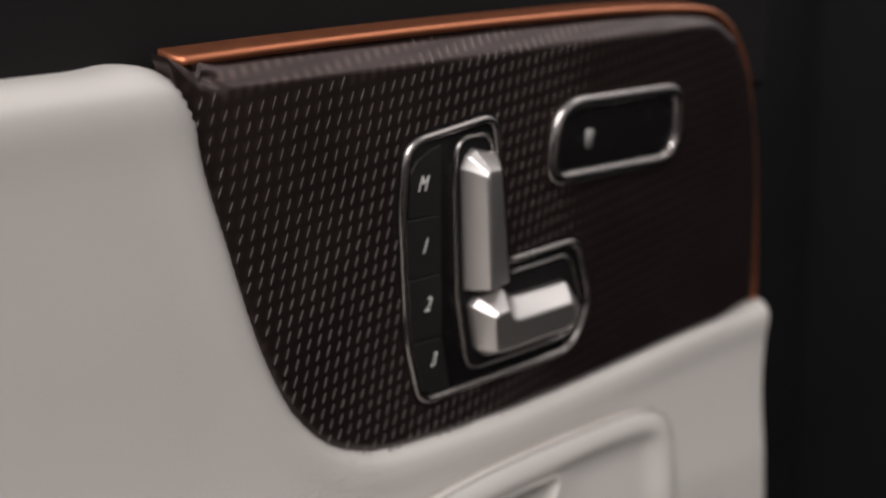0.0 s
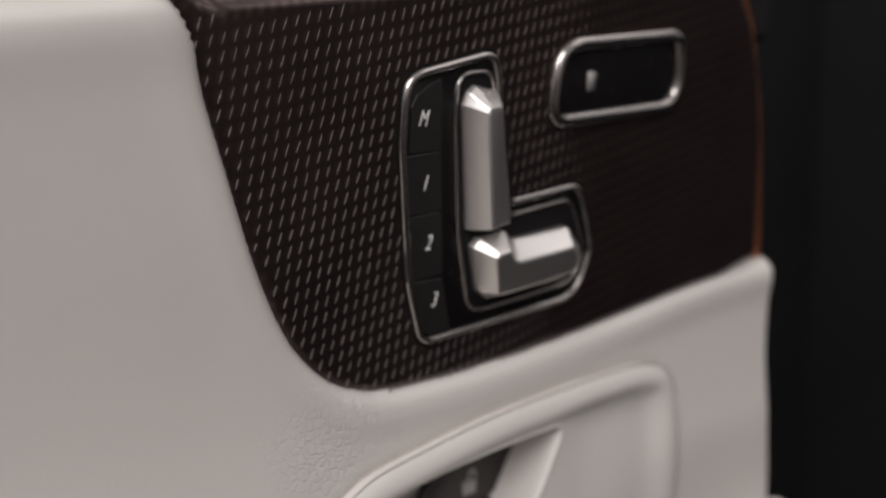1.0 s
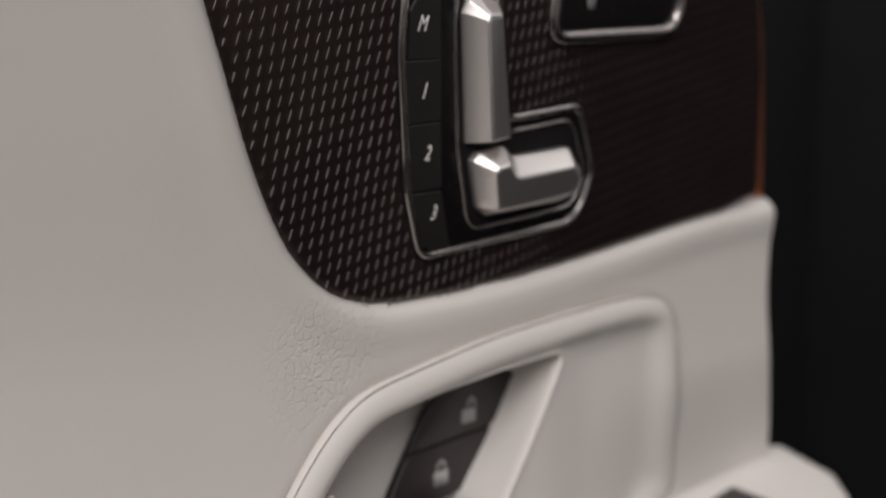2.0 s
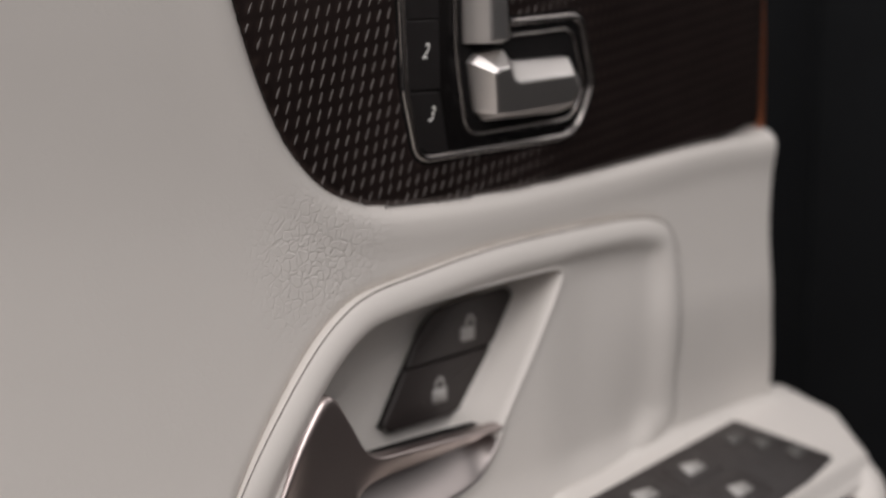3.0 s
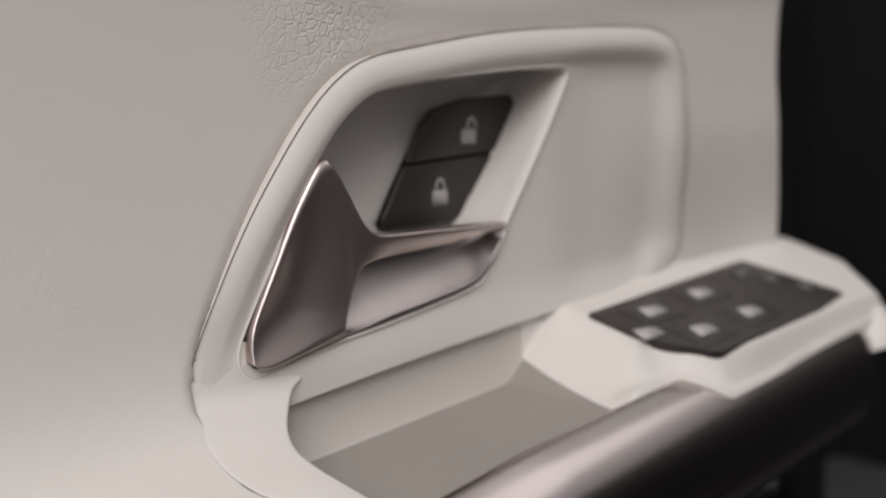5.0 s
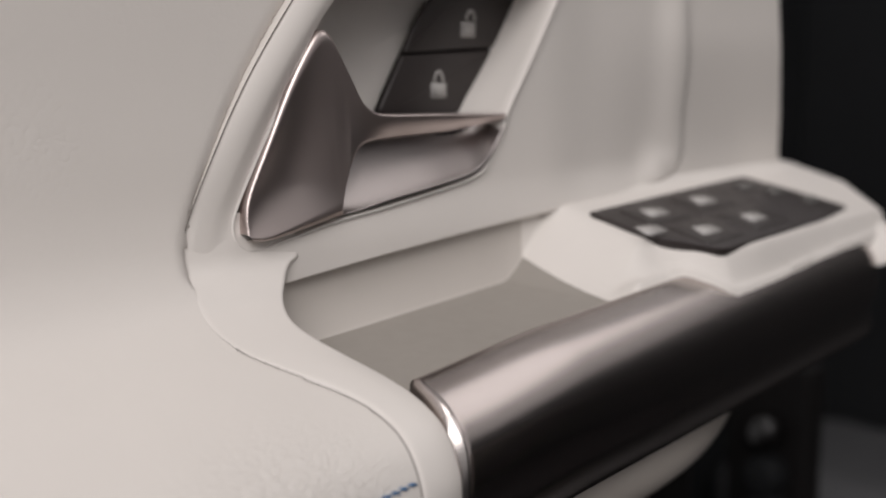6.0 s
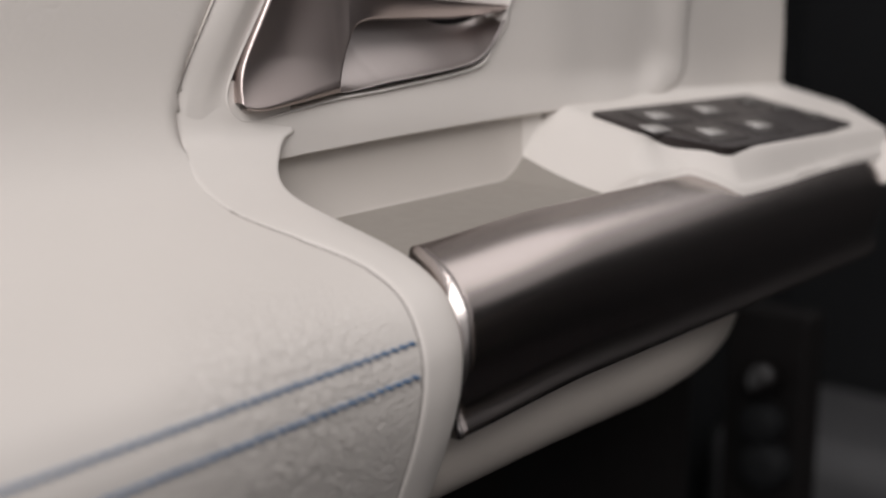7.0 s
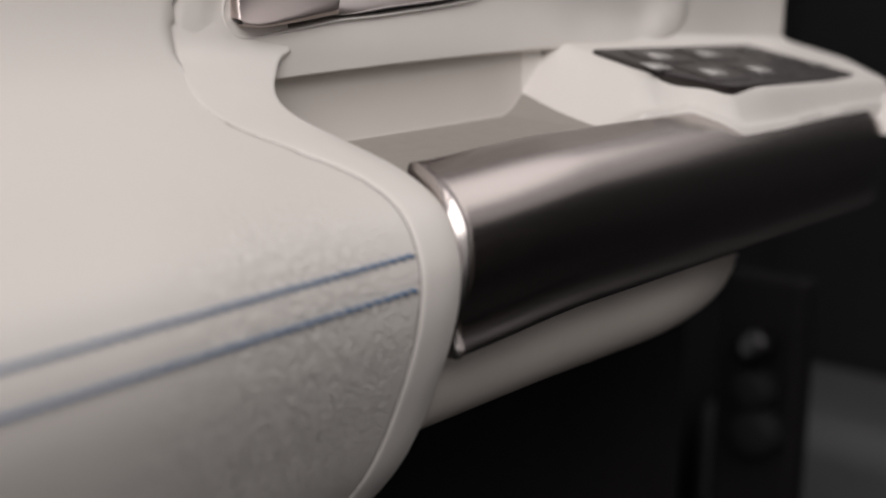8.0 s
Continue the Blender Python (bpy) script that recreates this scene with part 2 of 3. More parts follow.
def letter(ch, size, place, at, mat, parent, shear=0.3):
    """A printed character as a thin flat mesh."""
    cu = bpy.data.curves.new("print", "FONT")
    cu.body, cu.size, cu.shear, cu.extrude = ch, size, shear, 0.06
    cu.align_x, cu.align_y = "CENTER", "CENTER"
    tmp = new("print", cu)
    me = bpy.data.meshes.new_from_object(tmp.evaluated_get(bpy.context.evaluated_depsgraph_get()))
    bpy.data.objects.remove(tmp)
    for v in me.vertices:
        v.co = place(at[0] + v.co.x * 0.7, at[1] + v.co.y, at[2] + v.co.z)
    me.materials.clear()
    me.materials.append(mat)
    ob = new("printed_character", me)
    ob.parent = parent
    return ob


# ---- outlines shared by neighbours, in millimetres ----
INSERT = catmull([(-84.4, 640), (-83, 650), (-74, 668), (-65.7, 682.2), (-56.4, 695.3), (-47.2, 706.6), (-38.2, 714.8), (-27.6, 720.4), (-10, 723.7),
                  (27, 728.5), (80, 731), (103, 730), (114, 725), (119.5, 714), (122, 699), (125, 672), (126, 652), (100, 645.5),
                  (33, 641.5), (-16, 637.6), (-47, 634.6), (-56, 633.8), (-68, 635), (-79, 636.8)], 6)
OPENING = catmull([(-70, 648.5), (-67, 656), (-59, 670.5), (-52, 683.5), (-45, 694.5), (-37, 704.2), (-29, 710.2), (-19, 713.4), (15, 717),
                   (48, 718.6), (55.5, 717.5), (54, 712), (40, 690), (29, 674), (26.5, 667.5), (21.5, 661), (14, 655.2), (-18, 650), (-36.5, 647.7),
                   (-60, 643.5), (-67, 643.6)], 6)
DECOR_EDGE = ([(-97, 87), (-93.5, 80), (-88.5, 70), (-83, 56.5), (-77.5, 43.5), (-71.5, 28.8), (-65, 14.4), (-58.6, 2.8), (-52.2, -6.6),
               (-44.7, -14.2), (-36.5, -19.8), (-26.5, -23.3), (-15.5, -24.9), (7.5, -25.1), (33, -24.2), (60, -22.2), (90, -19), (123, -15.3), (150, -13)])


# ---- the leather door card with its armrest ----
# (y, z, share of the armrest's own slope)
PROFILE = [(10, 852, 0), (-4, 851.7, 0), (-10.2, 849, 0), (-11.9, 843.5, 0), (-9.2, 828, 0), (-4.6, 798, 0), (0, 768, 0), (2.6, 742, 0), (3.0, 715, 0), (2.2, 690, 0),
           (0.8, 668, 0), (-0.3, 653, 0.05), (-2.6, 642.5, 0.2), (-8.0, 634.0, 0.45), (-18.0, 628, 0.7), (-30, 623.2, 0.9), (-43, 618, 1), (-52, 613.6, 1), (-58.6, 608.8, 1),
           (-62.3, 602.6, 1), (-63.6, 596, 1), (-62.4, 585.6, 1), (-57.2, 570.5, 1), (-47.4, 551, 1), (-33, 536, 1), (-12, 529, 1)]
CURVE = resample([Vector(p) for p in catmull(PROFILE, 12, False)], 300, False)


def skin(x, s, out=0.0):
    """A point of the door card's skin: x in mm, s from 0 at the top to 1 under the armrest."""
    f = s * (len(CURVE) - 1)
    i = min(int(f), len(CURVE) - 2)
    p = CURVE[i].lerp(CURVE[i + 1], f - i)
    a, b = CURVE[max(i - 1, 0)], CURVE[min(i + 2, len(CURVE) - 1)]
    t = Vector((b.x - a.x, b.y - a.y)).normalized()
    y = p.x + (1 - p.z) * 0.02 * x + p.z * 0.083 * (x + 68)
    z = p.y + p.z * 0.07 * (x + 68)
    if p.z == 0 and p.y > 740:
        z += 0.095 * (x + 100) * min(1, (p.y - 790) / 50) if p.y > 790 else 0
    return Vector((x, y + t.y * out, z - t.x * out)) / 1000


def gap_to(pts, curve):
    """Signed distance of many points to a closed curve, negative inside."""
    P = np.array([(p.x, p.y) for p in curve])
    Q = np.roll(P, -1, axis=0)
    E = Q - P
    best = np.full(len(pts), 1e9)
    odd = np.zeros(len(pts), bool)
    for a, q, e in zip(P, Q, E):
        w = pts - a
        t = np.clip((w @ e) / max(e @ e, 1e-12), 0, 1)
        best = np.minimum(best, np.linalg.norm(w - t[:, None] * e, axis=1))
        up_cross = (a[1] > pts[:, 1]) != (q[1] > pts[:, 1])
        if abs(e[1]) > 1e-12:
            odd ^= up_cross & (pts[:, 0] < e[0] * (pts[:, 1] - a[1]) / e[1] + a[0])
    return np.where(odd, -best, best)


def ease(e0, e1, x):
    t = min(max((x - e0) / (e1 - e0), 0), 1)
    return t * t * (3 - 2 * t)


def sweep(x, z):
    """How far the lower front of the door draws back behind the switch deck."""
    return 5.5 * ease(60, 130, x) * ease(700, 652, z)


def rim_x(y):
    """The tray's rear rim, by its distance from the door."""
    t = min(max((y + 19.0) / 15.5, 0), 1)
    return -55.0 - 10.0 * ease(-58, -14, y) + 15.0 * (1 - math.sqrt(1 - 0.995 * t * t))


def seam_x(y):
    """Where the leather of the armrest ends, by its distance from the door."""
    return -82.5 - 3.5 * ease(4, -10, y) + 17.6 * ease(-12, -56, y)


def door_card():
    bm = bmesh.new()
    xs = [-420 + 8 * i for i in range(33)]
    while xs[-1] < 183.5:
        xs.append(xs[-1] + 1.35)
    rows = 300
    # the decor panel lies in a bed that is open to the top and the front
    bed = [Vector(p) for p in catmull(DECOR_EDGE, 5, False)] + [Vector((176, -12.4)), Vector((240, -9)), Vector((240, 170)), Vector((-96.5, 170))]
    at, flat, upper = [], [], []
    for i, x in enumerate(xs):
        for r in range(rows + 1):
            p = skin(x, r / rows)
            q = p - UP_O
            flat.append((p.x * 1000, p.z * 1000))
            upper.append((q.dot(UP_U) * 1000, q.dot(UP_V) * 1000))
    d_insert = gap_to(np.array(flat), INSERT)
    d_bed = gap_to(np.array(upper), bed)
    grid, k = [], 0
    for i, x in enumerate(xs):
        col = []
        for r in range(rows + 1):
            p, z = CURVE[min(int(r / rows * (len(CURVE) - 1)), len(CURVE) - 1)], flat[k][1]
            sink = 0.0
            if p.z < 0.3:
                d = d_insert[k]
                sink -= 1.2 * (1 - ease(98, 116, x) * ease(716, 684, z)) * max(0.0, 1 - max(d, 0) / 3.0) ** 2 + (4.0 if d < -1.2 else 0)
                d = d_bed[k]
                sink += 0.7 * math.exp(-((d - 7) / 5.0) ** 2) if d > 0 else 0
                sink -= (2.6 - 1.6 * ease(825, 842, z)) * max(0.0, 1 - max(d, 0) / 4.2) ** 2.2 + (4.0 if d < -1.0 else 0)
                sink -= sweep(x, z)
            xv = x
            if p.z > 0.02 and -95 < x < 100:
                xv = min(x, seam_x(p.x) + 0.3 + 3.0 * ease(640, 647, p.y))
            col.append(bm.verts.new(skin(xv, r / rows, sink) + Vector(((1.5 * sweep(x, z) + 3.0 * ease(725, 690, z)) * ease(150, 181, x) / 1000, 0, 0))))
            k += 1
        grid.append(col)
    skip = np.array([d_insert.reshape(len(xs), -1), d_bed.reshape(len(xs), -1)])
    # the front end turns back towards the door shell
    ends = []
    for turn in range(1, 8):
        a = math.pi / 2 * min(turn, 6) / 6
        ends.append([bm.verts.new(v.co + Vector((4.5 * math.sin(a), 4.5 * (1 - math.cos(a)) + (28 if turn == 7 else 0), 0)) / 1000) for v in grid[-1]])
    for i in range(len(grid) - 1 + len(ends)):
        a = grid[i] if i < len(grid) else ends[i - len(grid)]
        b = grid[i + 1] if i + 1 < len(grid) else ends[i + 1 - len(grid)]
        for r in range(rows):
            g = min(i, len(grid) - 1)
            c = a[r].co * 1000
            p = CURVE[min(int(r / rows * (len(CURVE) - 1)), len(CURVE) - 1)]
            if c.z < 652 and c.x > 100 and (p.z > 0.12 or c.z < 640):
                continue
            if p.z > 0.02 and -95 < xs[g] < 100 and xs[g] > seam_x(p.x) + 0.3 + 3.0 * ease(640, 647, p.y):
                continue
            if skip[0][g][r] < -4.5 or skip[1][g][r] < -4.5:
                continue
            if skip[1][g][r] < -1.5 and c.z > 740 and i >= len(grid) - 1:
                continue
            bm.faces.new((a[r], b[r], b[r + 1], a[r + 1]))
    for v in [v for v in bm.verts if not v.link_faces]:
        bm.verts.remove(v)
    return bm


card = thing("door_card")
tagged(card, "off-white grained leather car door card with a padded armrest", "door panel")
part("leather_skin", door_card(), LEATHER, card, "off-white grained leather")


def s_at(y, z):
    """The place along the profile that lies nearest to (y, z)."""
    best = min(range(len(CURVE)), key=lambda i: (CURVE[i].x - y) ** 2 + (CURVE[i].y - z) ** 2)
    return best / (len(CURVE) - 1)


def end_band():
    """The smooth strip that closes the armrest in front of the grip and rises round the tray to the door."""
    bm = bmesh.new()
    s0, n = s_at(-0.3, 653), 175
    rows = []
    for k in range(n + 1):
        s = s0 + (1.0 - s0) * k / n
        at = s * (len(CURVE) - 1)
        low_i = min(int(at), len(CURVE) - 2)
        y = CURVE[low_i].x + (CURVE[low_i + 1].x - CURVE[low_i].x) * (at - low_i)
        x0 = seam_x(y) + 0.4
        x1 = rim_x(y)
        # flush with the leather by the door, proud of it where the seam begins
        e = ease(-20, -46, y)
        f = 0.12 + 0.38 * e
        section = [(x0, -0.1 - 1.1 * e), (x0 + 0.3, 0.0), (x0 + 0.8, 0.08 + 0.27 * e), (x0 + 1.8, f - 0.02), ((x0 + x1) / 2, f), (x1 - 1.4, f - 0.05), (x1 - 0.5, 0.0), (x1, -1.0), (x1 + 0.2, -9)]
        row = []
        for x, o in section:
            p = skin(x, s, o)
            # upwards it runs flush into the face round the door release
            px, pz = p.x * 1000, p.z * 1000
            w = ease(634.5, 644.5, pz)
            if w > 0:
                face = low(px, pz, lip(edge_gap(Vector((px, pz)), INSERT[:100]), px, pz) + 0.1 - 0.5 * ease(643, 651, pz) - 0.7 * ease(-66, -56, px))
                p.y += (face.y - p.y) * w
            row.append(bm.verts.new(p))
        rows.append(row)
    for a, b in zip(rows, rows[1:]):
        for i in range(8):
            bm.faces.new((a[i], a[i + 1], b[i + 1], b[i]))
    return bm


def seam_line():
    bm = bmesh.new()
    rows = []
    s0 = s_at(-20, 627)
    for k in range(121):
        s = s0 + (1.0 - s0) * k / 120
        rows.append([bm.verts.new(skin(x, s, 0.05)) for x in (seam_x(CURVE[int(s * (len(CURVE) - 1))].x) + 0.1, seam_x(CURVE[int(s * (len(CURVE) - 1))].x) + 0.5)])
    for a, b in zip(rows, rows[1:]):
        bm.faces.new((a[0], a[1], b[1], b[0]))
    return bm


part("seam", seam_line(), SEAM, card, "dark seam between leather and strip")


# stitches: two rows of slanted thread along the armrest
def stitch_mesh():
    bm = bmesh.new()
    rows = []
    for k in range(9):
        t = k / 8
        r = 0.44 * math.sin(math.pi * min(max(t, 0.06), 0.94)) ** 0.5
        x = -1.32 + 2.64 * t
        w = 0.34 - 0.68 * t
        h = 0.34 * math.sin(math.pi * t) - 0.12
        rows.append([bm.verts.new(Vector((x, w + r * math.cos(a), h + r * math.sin(a))) / 1000) for a in (i * math.pi / 3 for i in range(6))])
    for a, b in zip(rows, rows[1:]):
        for i in range(6):
            bm.faces.new((a[i], a[(i + 1) % 6], b[(i + 1) % 6], b[i]))
    bm.faces.new(rows[0])
    bm.faces.new(rows[-1])
    return bm


stitch = None
for zz in (602.3, 595.7):
    s = s_at(-62.5, zz)
    for k in range(48):
        x = -70.2 - 2.55 * k
        p, q = skin(x, s, 0.1), skin(x + 1, s, 0.1)
        along = (q - p).normalized()
        n = (skin(x, s, 1) - skin(x, s, 0)).normalized()
        side = n.cross(along).normalized()
        n = along.cross(side)
        if stitch is None:
            stitch = part("stitch", stitch_mesh(), THREAD, card, "blue thread")
            ob = stitch
        else:
            ob = new("stitch", stitch.data)
            ob.parent = card
        ob.matrix_local = Matrix.Translation(p) @ Matrix((along, side, n)).transposed().to_4x4() @ pose(0, 0, 0, random.uniform(-6, 6), 0, random.uniform(-4, 4))


# ---- the decor panel with its woven pattern and the copper strip ----
decor_panel = thing("decor_panel")
tagged(decor_panel, "dark woven-look decor panel let into the door card", "decor panel")
DECOR_OUT = [Vector(p) for p in catmull(DECOR_EDGE, 5, False)] + rounded([(174, -10.5), (160.5, 41), (150.5, 65), (141, 81), (129.5, 92.5), (113, 99.8), (92, 100.8), (60, 99.5), (10, 95.5), (-32, 91.6), (-67, 88.2), (-95.5, 85)], 3, 4)
DECOR_OUT = resample(DECOR_OUT, 260)


def decor_sheet():
    """A plate whose upper margin leans back and whose other edges are rounded."""
    n = len(DECOR_OUT)
    u0, u1 = min(p.x for p in DECOR_OUT) + 0.02, max(p.x for p in DECOR_OUT) - 0.02
    cols, rows = 190, 70
    pts = []
    for i in range(cols + 1):
        u = u0 + (u1 - u0) * i / cols
        cuts = []
        for k in range(n):
            a, b = DECOR_OUT[k - 1], DECOR_OUT[k]
            if (a.x > u) != (b.x > u):
                cuts.append(a.y + (b.y - a.y) * (u - a.x) / (b.x - a.x))
        lo, hi = min(cuts), max(cuts)
        for j in range(rows + 1):
            t = j / rows
            pts.append((u, lo + (hi - lo) * (t - 0.12 * math.sin(2 * math.pi * t) / (2 * math.pi) * 4)))
    depth = np.abs(gap_to(np.array(pts), DECOR_OUT))
    bm = bmesh.new()
    verts = [bm.verts.new(top_bend(u, v, -1.5 * max(0.0, 1 - d / 3.6) ** 2.2)) for (u, v), d in zip(pts, depth)]
    for i in range(cols):
        for j in range(rows):
            k = i * (rows + 1) + j
            bm.faces.new((verts[k], verts[k + rows + 1], verts[k + rows + 2], verts[k + 1]))
    rings(bm, top_bend, [(DECOR_OUT, -1.5), (DECOR_OUT, -8.0)])
    return bm


def top_bend(u, v, n):
    """The panel rolls back along its upper edge."""
    over = max(0.0, v - (94.4 + 0.09 * u - 7.6)) * ease(-95, -79, u)
    return up(u, v, n - 0.85 * over * ease(0, 2.5, over))


part("panel", decor_sheet(), DECOR, decor_panel)


def weave():
    """Rows of short slanted threads that stand a little proud."""
    bm = bmesh.new()
    edge = inset(DECOR_OUT, 0.7)
    keep_out = [inset(SWITCH_OUT, -0.8), inset(OVAL_OUT, -0.8)]
    verts, faces = [], []
    for i in range(-32, 60):
        u0 = -40.9 + 3.4 * i
        for j in range(-22, 30):
            v0 = 11.1 + 4.45 * j + 0.7 * i
            if not inside(u0, v0, edge) or any(inside(u0, v0, k) for k in keep_out):
                continue
            # threads narrow to the front and upwards, standing in for their fading glint
            fine = (1 - ease(-5, 66, u0)) * (1 - 0.5 * ease(30, 75, v0)) * (1 - 0.45 * ease(15, 60, v0) * ease(-25, -65, u0))
            if fine < 0.07 or (u0 < -22 and v0 > 94.4 + 0.09 * u0 - 9):
                continue
            le, w = 1.55 + random.uniform(-0.15, 0.15), (0.31 + random.uniform(-0.05, 0.05)) * fine
            lean = 0.42 + random.uniform(-0.06, 0.06)
            near = inset_gap(u0, v0)
            base = len(verts)
            for t, ww in ((-1, 0.10), (-0.45, 1.0), (0.45, 1.0), (1, 0.10)):
                for side, h in ((-1, -0.05), (0.15, 0.14 * fine ** 0.5), (1, 0.10 * fine ** 0.5)):
                    verts.append(top_bend(u0 + lean * t + side * w * ww, v0 + le * t, h + near))
            for a in range(3):
                for b in range(2):
                    k = base + 3 * a + b
                    faces.append((k, k + 1, k + 4, k + 3))
    me = bpy.data.meshes.new("woven_threads")
    me.from_pydata([tuple(v) for v in verts], [], faces)
    me.materials.append(DASH)
    ob = new("woven_threads", me)
    ob.parent = decor_panel
    return tagged(ob, "fine slanted metallic threads", kind="stuff")


def inset_gap(u, v):
    """How far the panel's skin falls away close to its edge."""
    d = min((p - Vector((u, v))).length for p in DECOR_OUT[::2])
    return -1.5 * max(0.0, 1 - d / 3.6) ** 2.2


def copper():
    """The strip that runs along the top of the panel and round its front corner."""
    line = catmull([(-95.6, 86.2), (-67, 89.5), (-32, 93.1), (10, 97.0), (60, 101.1), (90, 102.5), (108, 102.6), (121, 100.2), (132, 94.5), (143.5, 83), (153.8, 64.5), (163.5, 43), (175.5, 8), (181, -10)], 10, False)
    line = resample(line, 160, False)
    bm = bmesh.new()
    rows = []
    for i, p in enumerate(line):
        t = (line[min(i + 1, 159)] - line[max(i - 1, 0)]).normalized()
        side = Vector((-t.y, t.x))
        row = []
        for d, h in ((-1.9, -14), (-1.8, -6.2), (-1.4, -5.0), (-0.7, -4.3), (0.2, -4.3), (0.9, -4.9), (1.3, -6.0), (1.4, -14)):
            q = p + side * d
            back = ease(132, 100, q.x)
            row.append(bm.verts.new(up(q.x + 4.5 * back, q.y - 0.7 * back, h + (1 - back) * (1.0 + 0.3 * d))))
        rows.append(row)
    for a, b in zip(rows, rows[1:]):
        for i in range(7):
            bm.faces.new((a[i], a[i + 1], b[i + 1], b[i]))
    bm.faces.new(rows[0])
    bm.faces.new(rows[-1])
    return bm


part("copper_strip", copper(), COPPER, decor_panel, "slim copper-coloured strip along the upper edge")

# ---- the seat switch ----
SWITCH_OUT = rounded([(-25.6, 65.4), (9.8, 72.4), (22.2, 28.0), (55.2, 31.2), (66.6, 9.5), (61.5, -8.6), (-8.6, -13.2), (-16.8, 7), (-24.6, 46)], [9, 7.5, 3, 9, 12, 13, 8, 60, 60], 8)
OVAL_OUT = rounded([(33.8, 75.0), (99.4, 79.4), (103.6, 51.4), (34.6, 47.8)], [17, 11, 24, 9], 12)
weave()

seat_switch = thing("seat_switch")
tagged(seat_switch, "black seat memory switch with satin metal knobs in a chrome frame", "switch")
part("frame", band(up, SWITCH_OUT, 2.5, -0.5, 1.5), CHROME, seat_switch, "satin chrome frame")
part("plate", slab(up, inset(SWITCH_OUT, 2.2), -1.5, 0.35, 0.2), GLOSS, seat_switch, "gloss black plate")
gap = bmesh.new()
rings(gap, up, [(inset(SWITCH_OUT, -0.75), 0.03), (inset(SWITCH_OUT, 0.4), 0.03)])
part("shadow_gap", gap, DARK, seat_switch)


def column(v, side):
    """The left and right limits of the memory buttons at height v."""
    left = -22.3 - 0.03 * (v - 55) if v > 36 else -21.9 + (36 - v) * 0.165 + max(0, 4 - v) ** 2 * 0.035
    return left + 0.2 if side < 0 else -11.8 + 0.155 * (63 - v) + max(0, 10 - v) * 0.18


def memory_button(v0, v1, ch):
    pts = [Vector((column(v0, -1), v0 - 0.5)), Vector((column(v0, 1), v0 + 0.25)), Vector((column(v1, 1), v1 + 0.25)), Vector((column(v1, -1), v1 - 0.5))]
    pts.insert(0, Vector((column((v0 + v1) / 2, -1), (v0 + v1) / 2)))
    if ch == "M":
        pts = [Vector((-21.2, 52)), Vector((-20.9, 43.9)), Vector((column(44.2, 1), 44.4)), Vector((column(63, 1), 63.8)), Vector((-15.5, 62.6)), Vector((-20.2, 59.8)), Vector((-22.0, 56.5))]
    if ch == "3":
        pts = [Vector((-15.4, 6.9)), Vector((-12.2, -2.0)), Vector((-8.6, -7.6)), Vector((-4.6, -10.0)), Vector((3.2, -10.0)), Vector((-2.8, 7.2))]
    b = part("memory_button", slab(up, rounded(pts, 0.5, 3), 0.2, 0.95, 0.18, 3), BUTTON, seat_switch, "soft black button", smooth=False)
    u, v = {"M": (-17.4, 53.3), "1": (-14.1, 35.4), "2": (-10.2, 18.2), "3": (-5.4, 0.9)}[ch]
    letter(ch, 6.2, up, (u, v, 1.12), INK, b)


for v0, v1, ch in ((44.2, 62, "M"), (27.1, 43.8, "1"), (7.9, 26.5, "2"), (-10, 7.3, "3")):
    memory_button(v0, v1, ch)

# the sunk surround of the two knobs
SURROUND = rounded([(-6.4, 65.8), (8.2, 66.4), (23.6, 23.6), (51.6, 26.4), (61.4, 9), (58.0, -2.6), (10.0, -6.4), (1.6, 18), (-5.2, 52)], [8, 6, 2.5, 8, 9, 9, 9, 40, 30], 8)
part("surround", band(up, SURROUND, 1.2, 0.2, 1.15), CHROME, seat_switch, "slim chrome rim")
part("well", slab(up, inset(SURROUND, 1.0), 0.3, 0.5, 0.05), DARK, seat_switch)


def loft(place, sections, smooth=True):
    bm = bmesh.new()
    rings(bm, place, sections, cap_last=True, cap_first=True)
    return bm


V2 = lambda *pts: [Vector(p) for p in pts]


def back_slope(u, v, n):
    """The backrest knob's face falls away to the front."""
    return up(u, v, n - n / 8.6 * 0.24 * max(0.0, u - 1.0 - (55.4 - v) * 0.21))


def cushion_slope(u, v, n):
    """The cushion knob's face draws in towards its lower edge."""
    return up(u, v, n - n / 9.7 * 0.16 * max(0.0, 15 - v))


back_knob = part("backrest_knob", loft(back_slope, [
    (V2((-3.0, 56.4), (-1.8, 60.2), (0.6, 62.2), (11.2, 60.2), (20.5, 20.4), (4.2, 20.4)), 0.3),
    (V2((-2.7, 56.4), (-1.5, 60.0), (0.8, 61.8), (10.6, 59.8), (19.8, 20.8), (4.4, 20.7)), 2.0),
    (V2((0.2, 55.4), (0.6, 56.6), (1.6, 57.2), (7.2, 57.2), (17.6, 22.6), (7.6, 22.0)), 8.2),
    (V2((1.0, 54.6), (1.4, 55.4), (2.2, 55.9), (6.5, 55.9), (16.6, 23.4), (8.3, 22.8)), 8.6)]), SATIN, seat_switch, "satin silver knob shaped like a backrest", smooth=True)
soften(back_knob, 0.0007, 3, 18)
cush_outline = [(6.6, 15.4), (9.0, 18.0), (19.0, 19.2), (22.6, 16.4), (25.0, 16.0), (48.5, 17.4), (56.0, 10), (55.0, 2.5), (49, 0.4), (15.5, -1.4), (11.6, 1.4)]
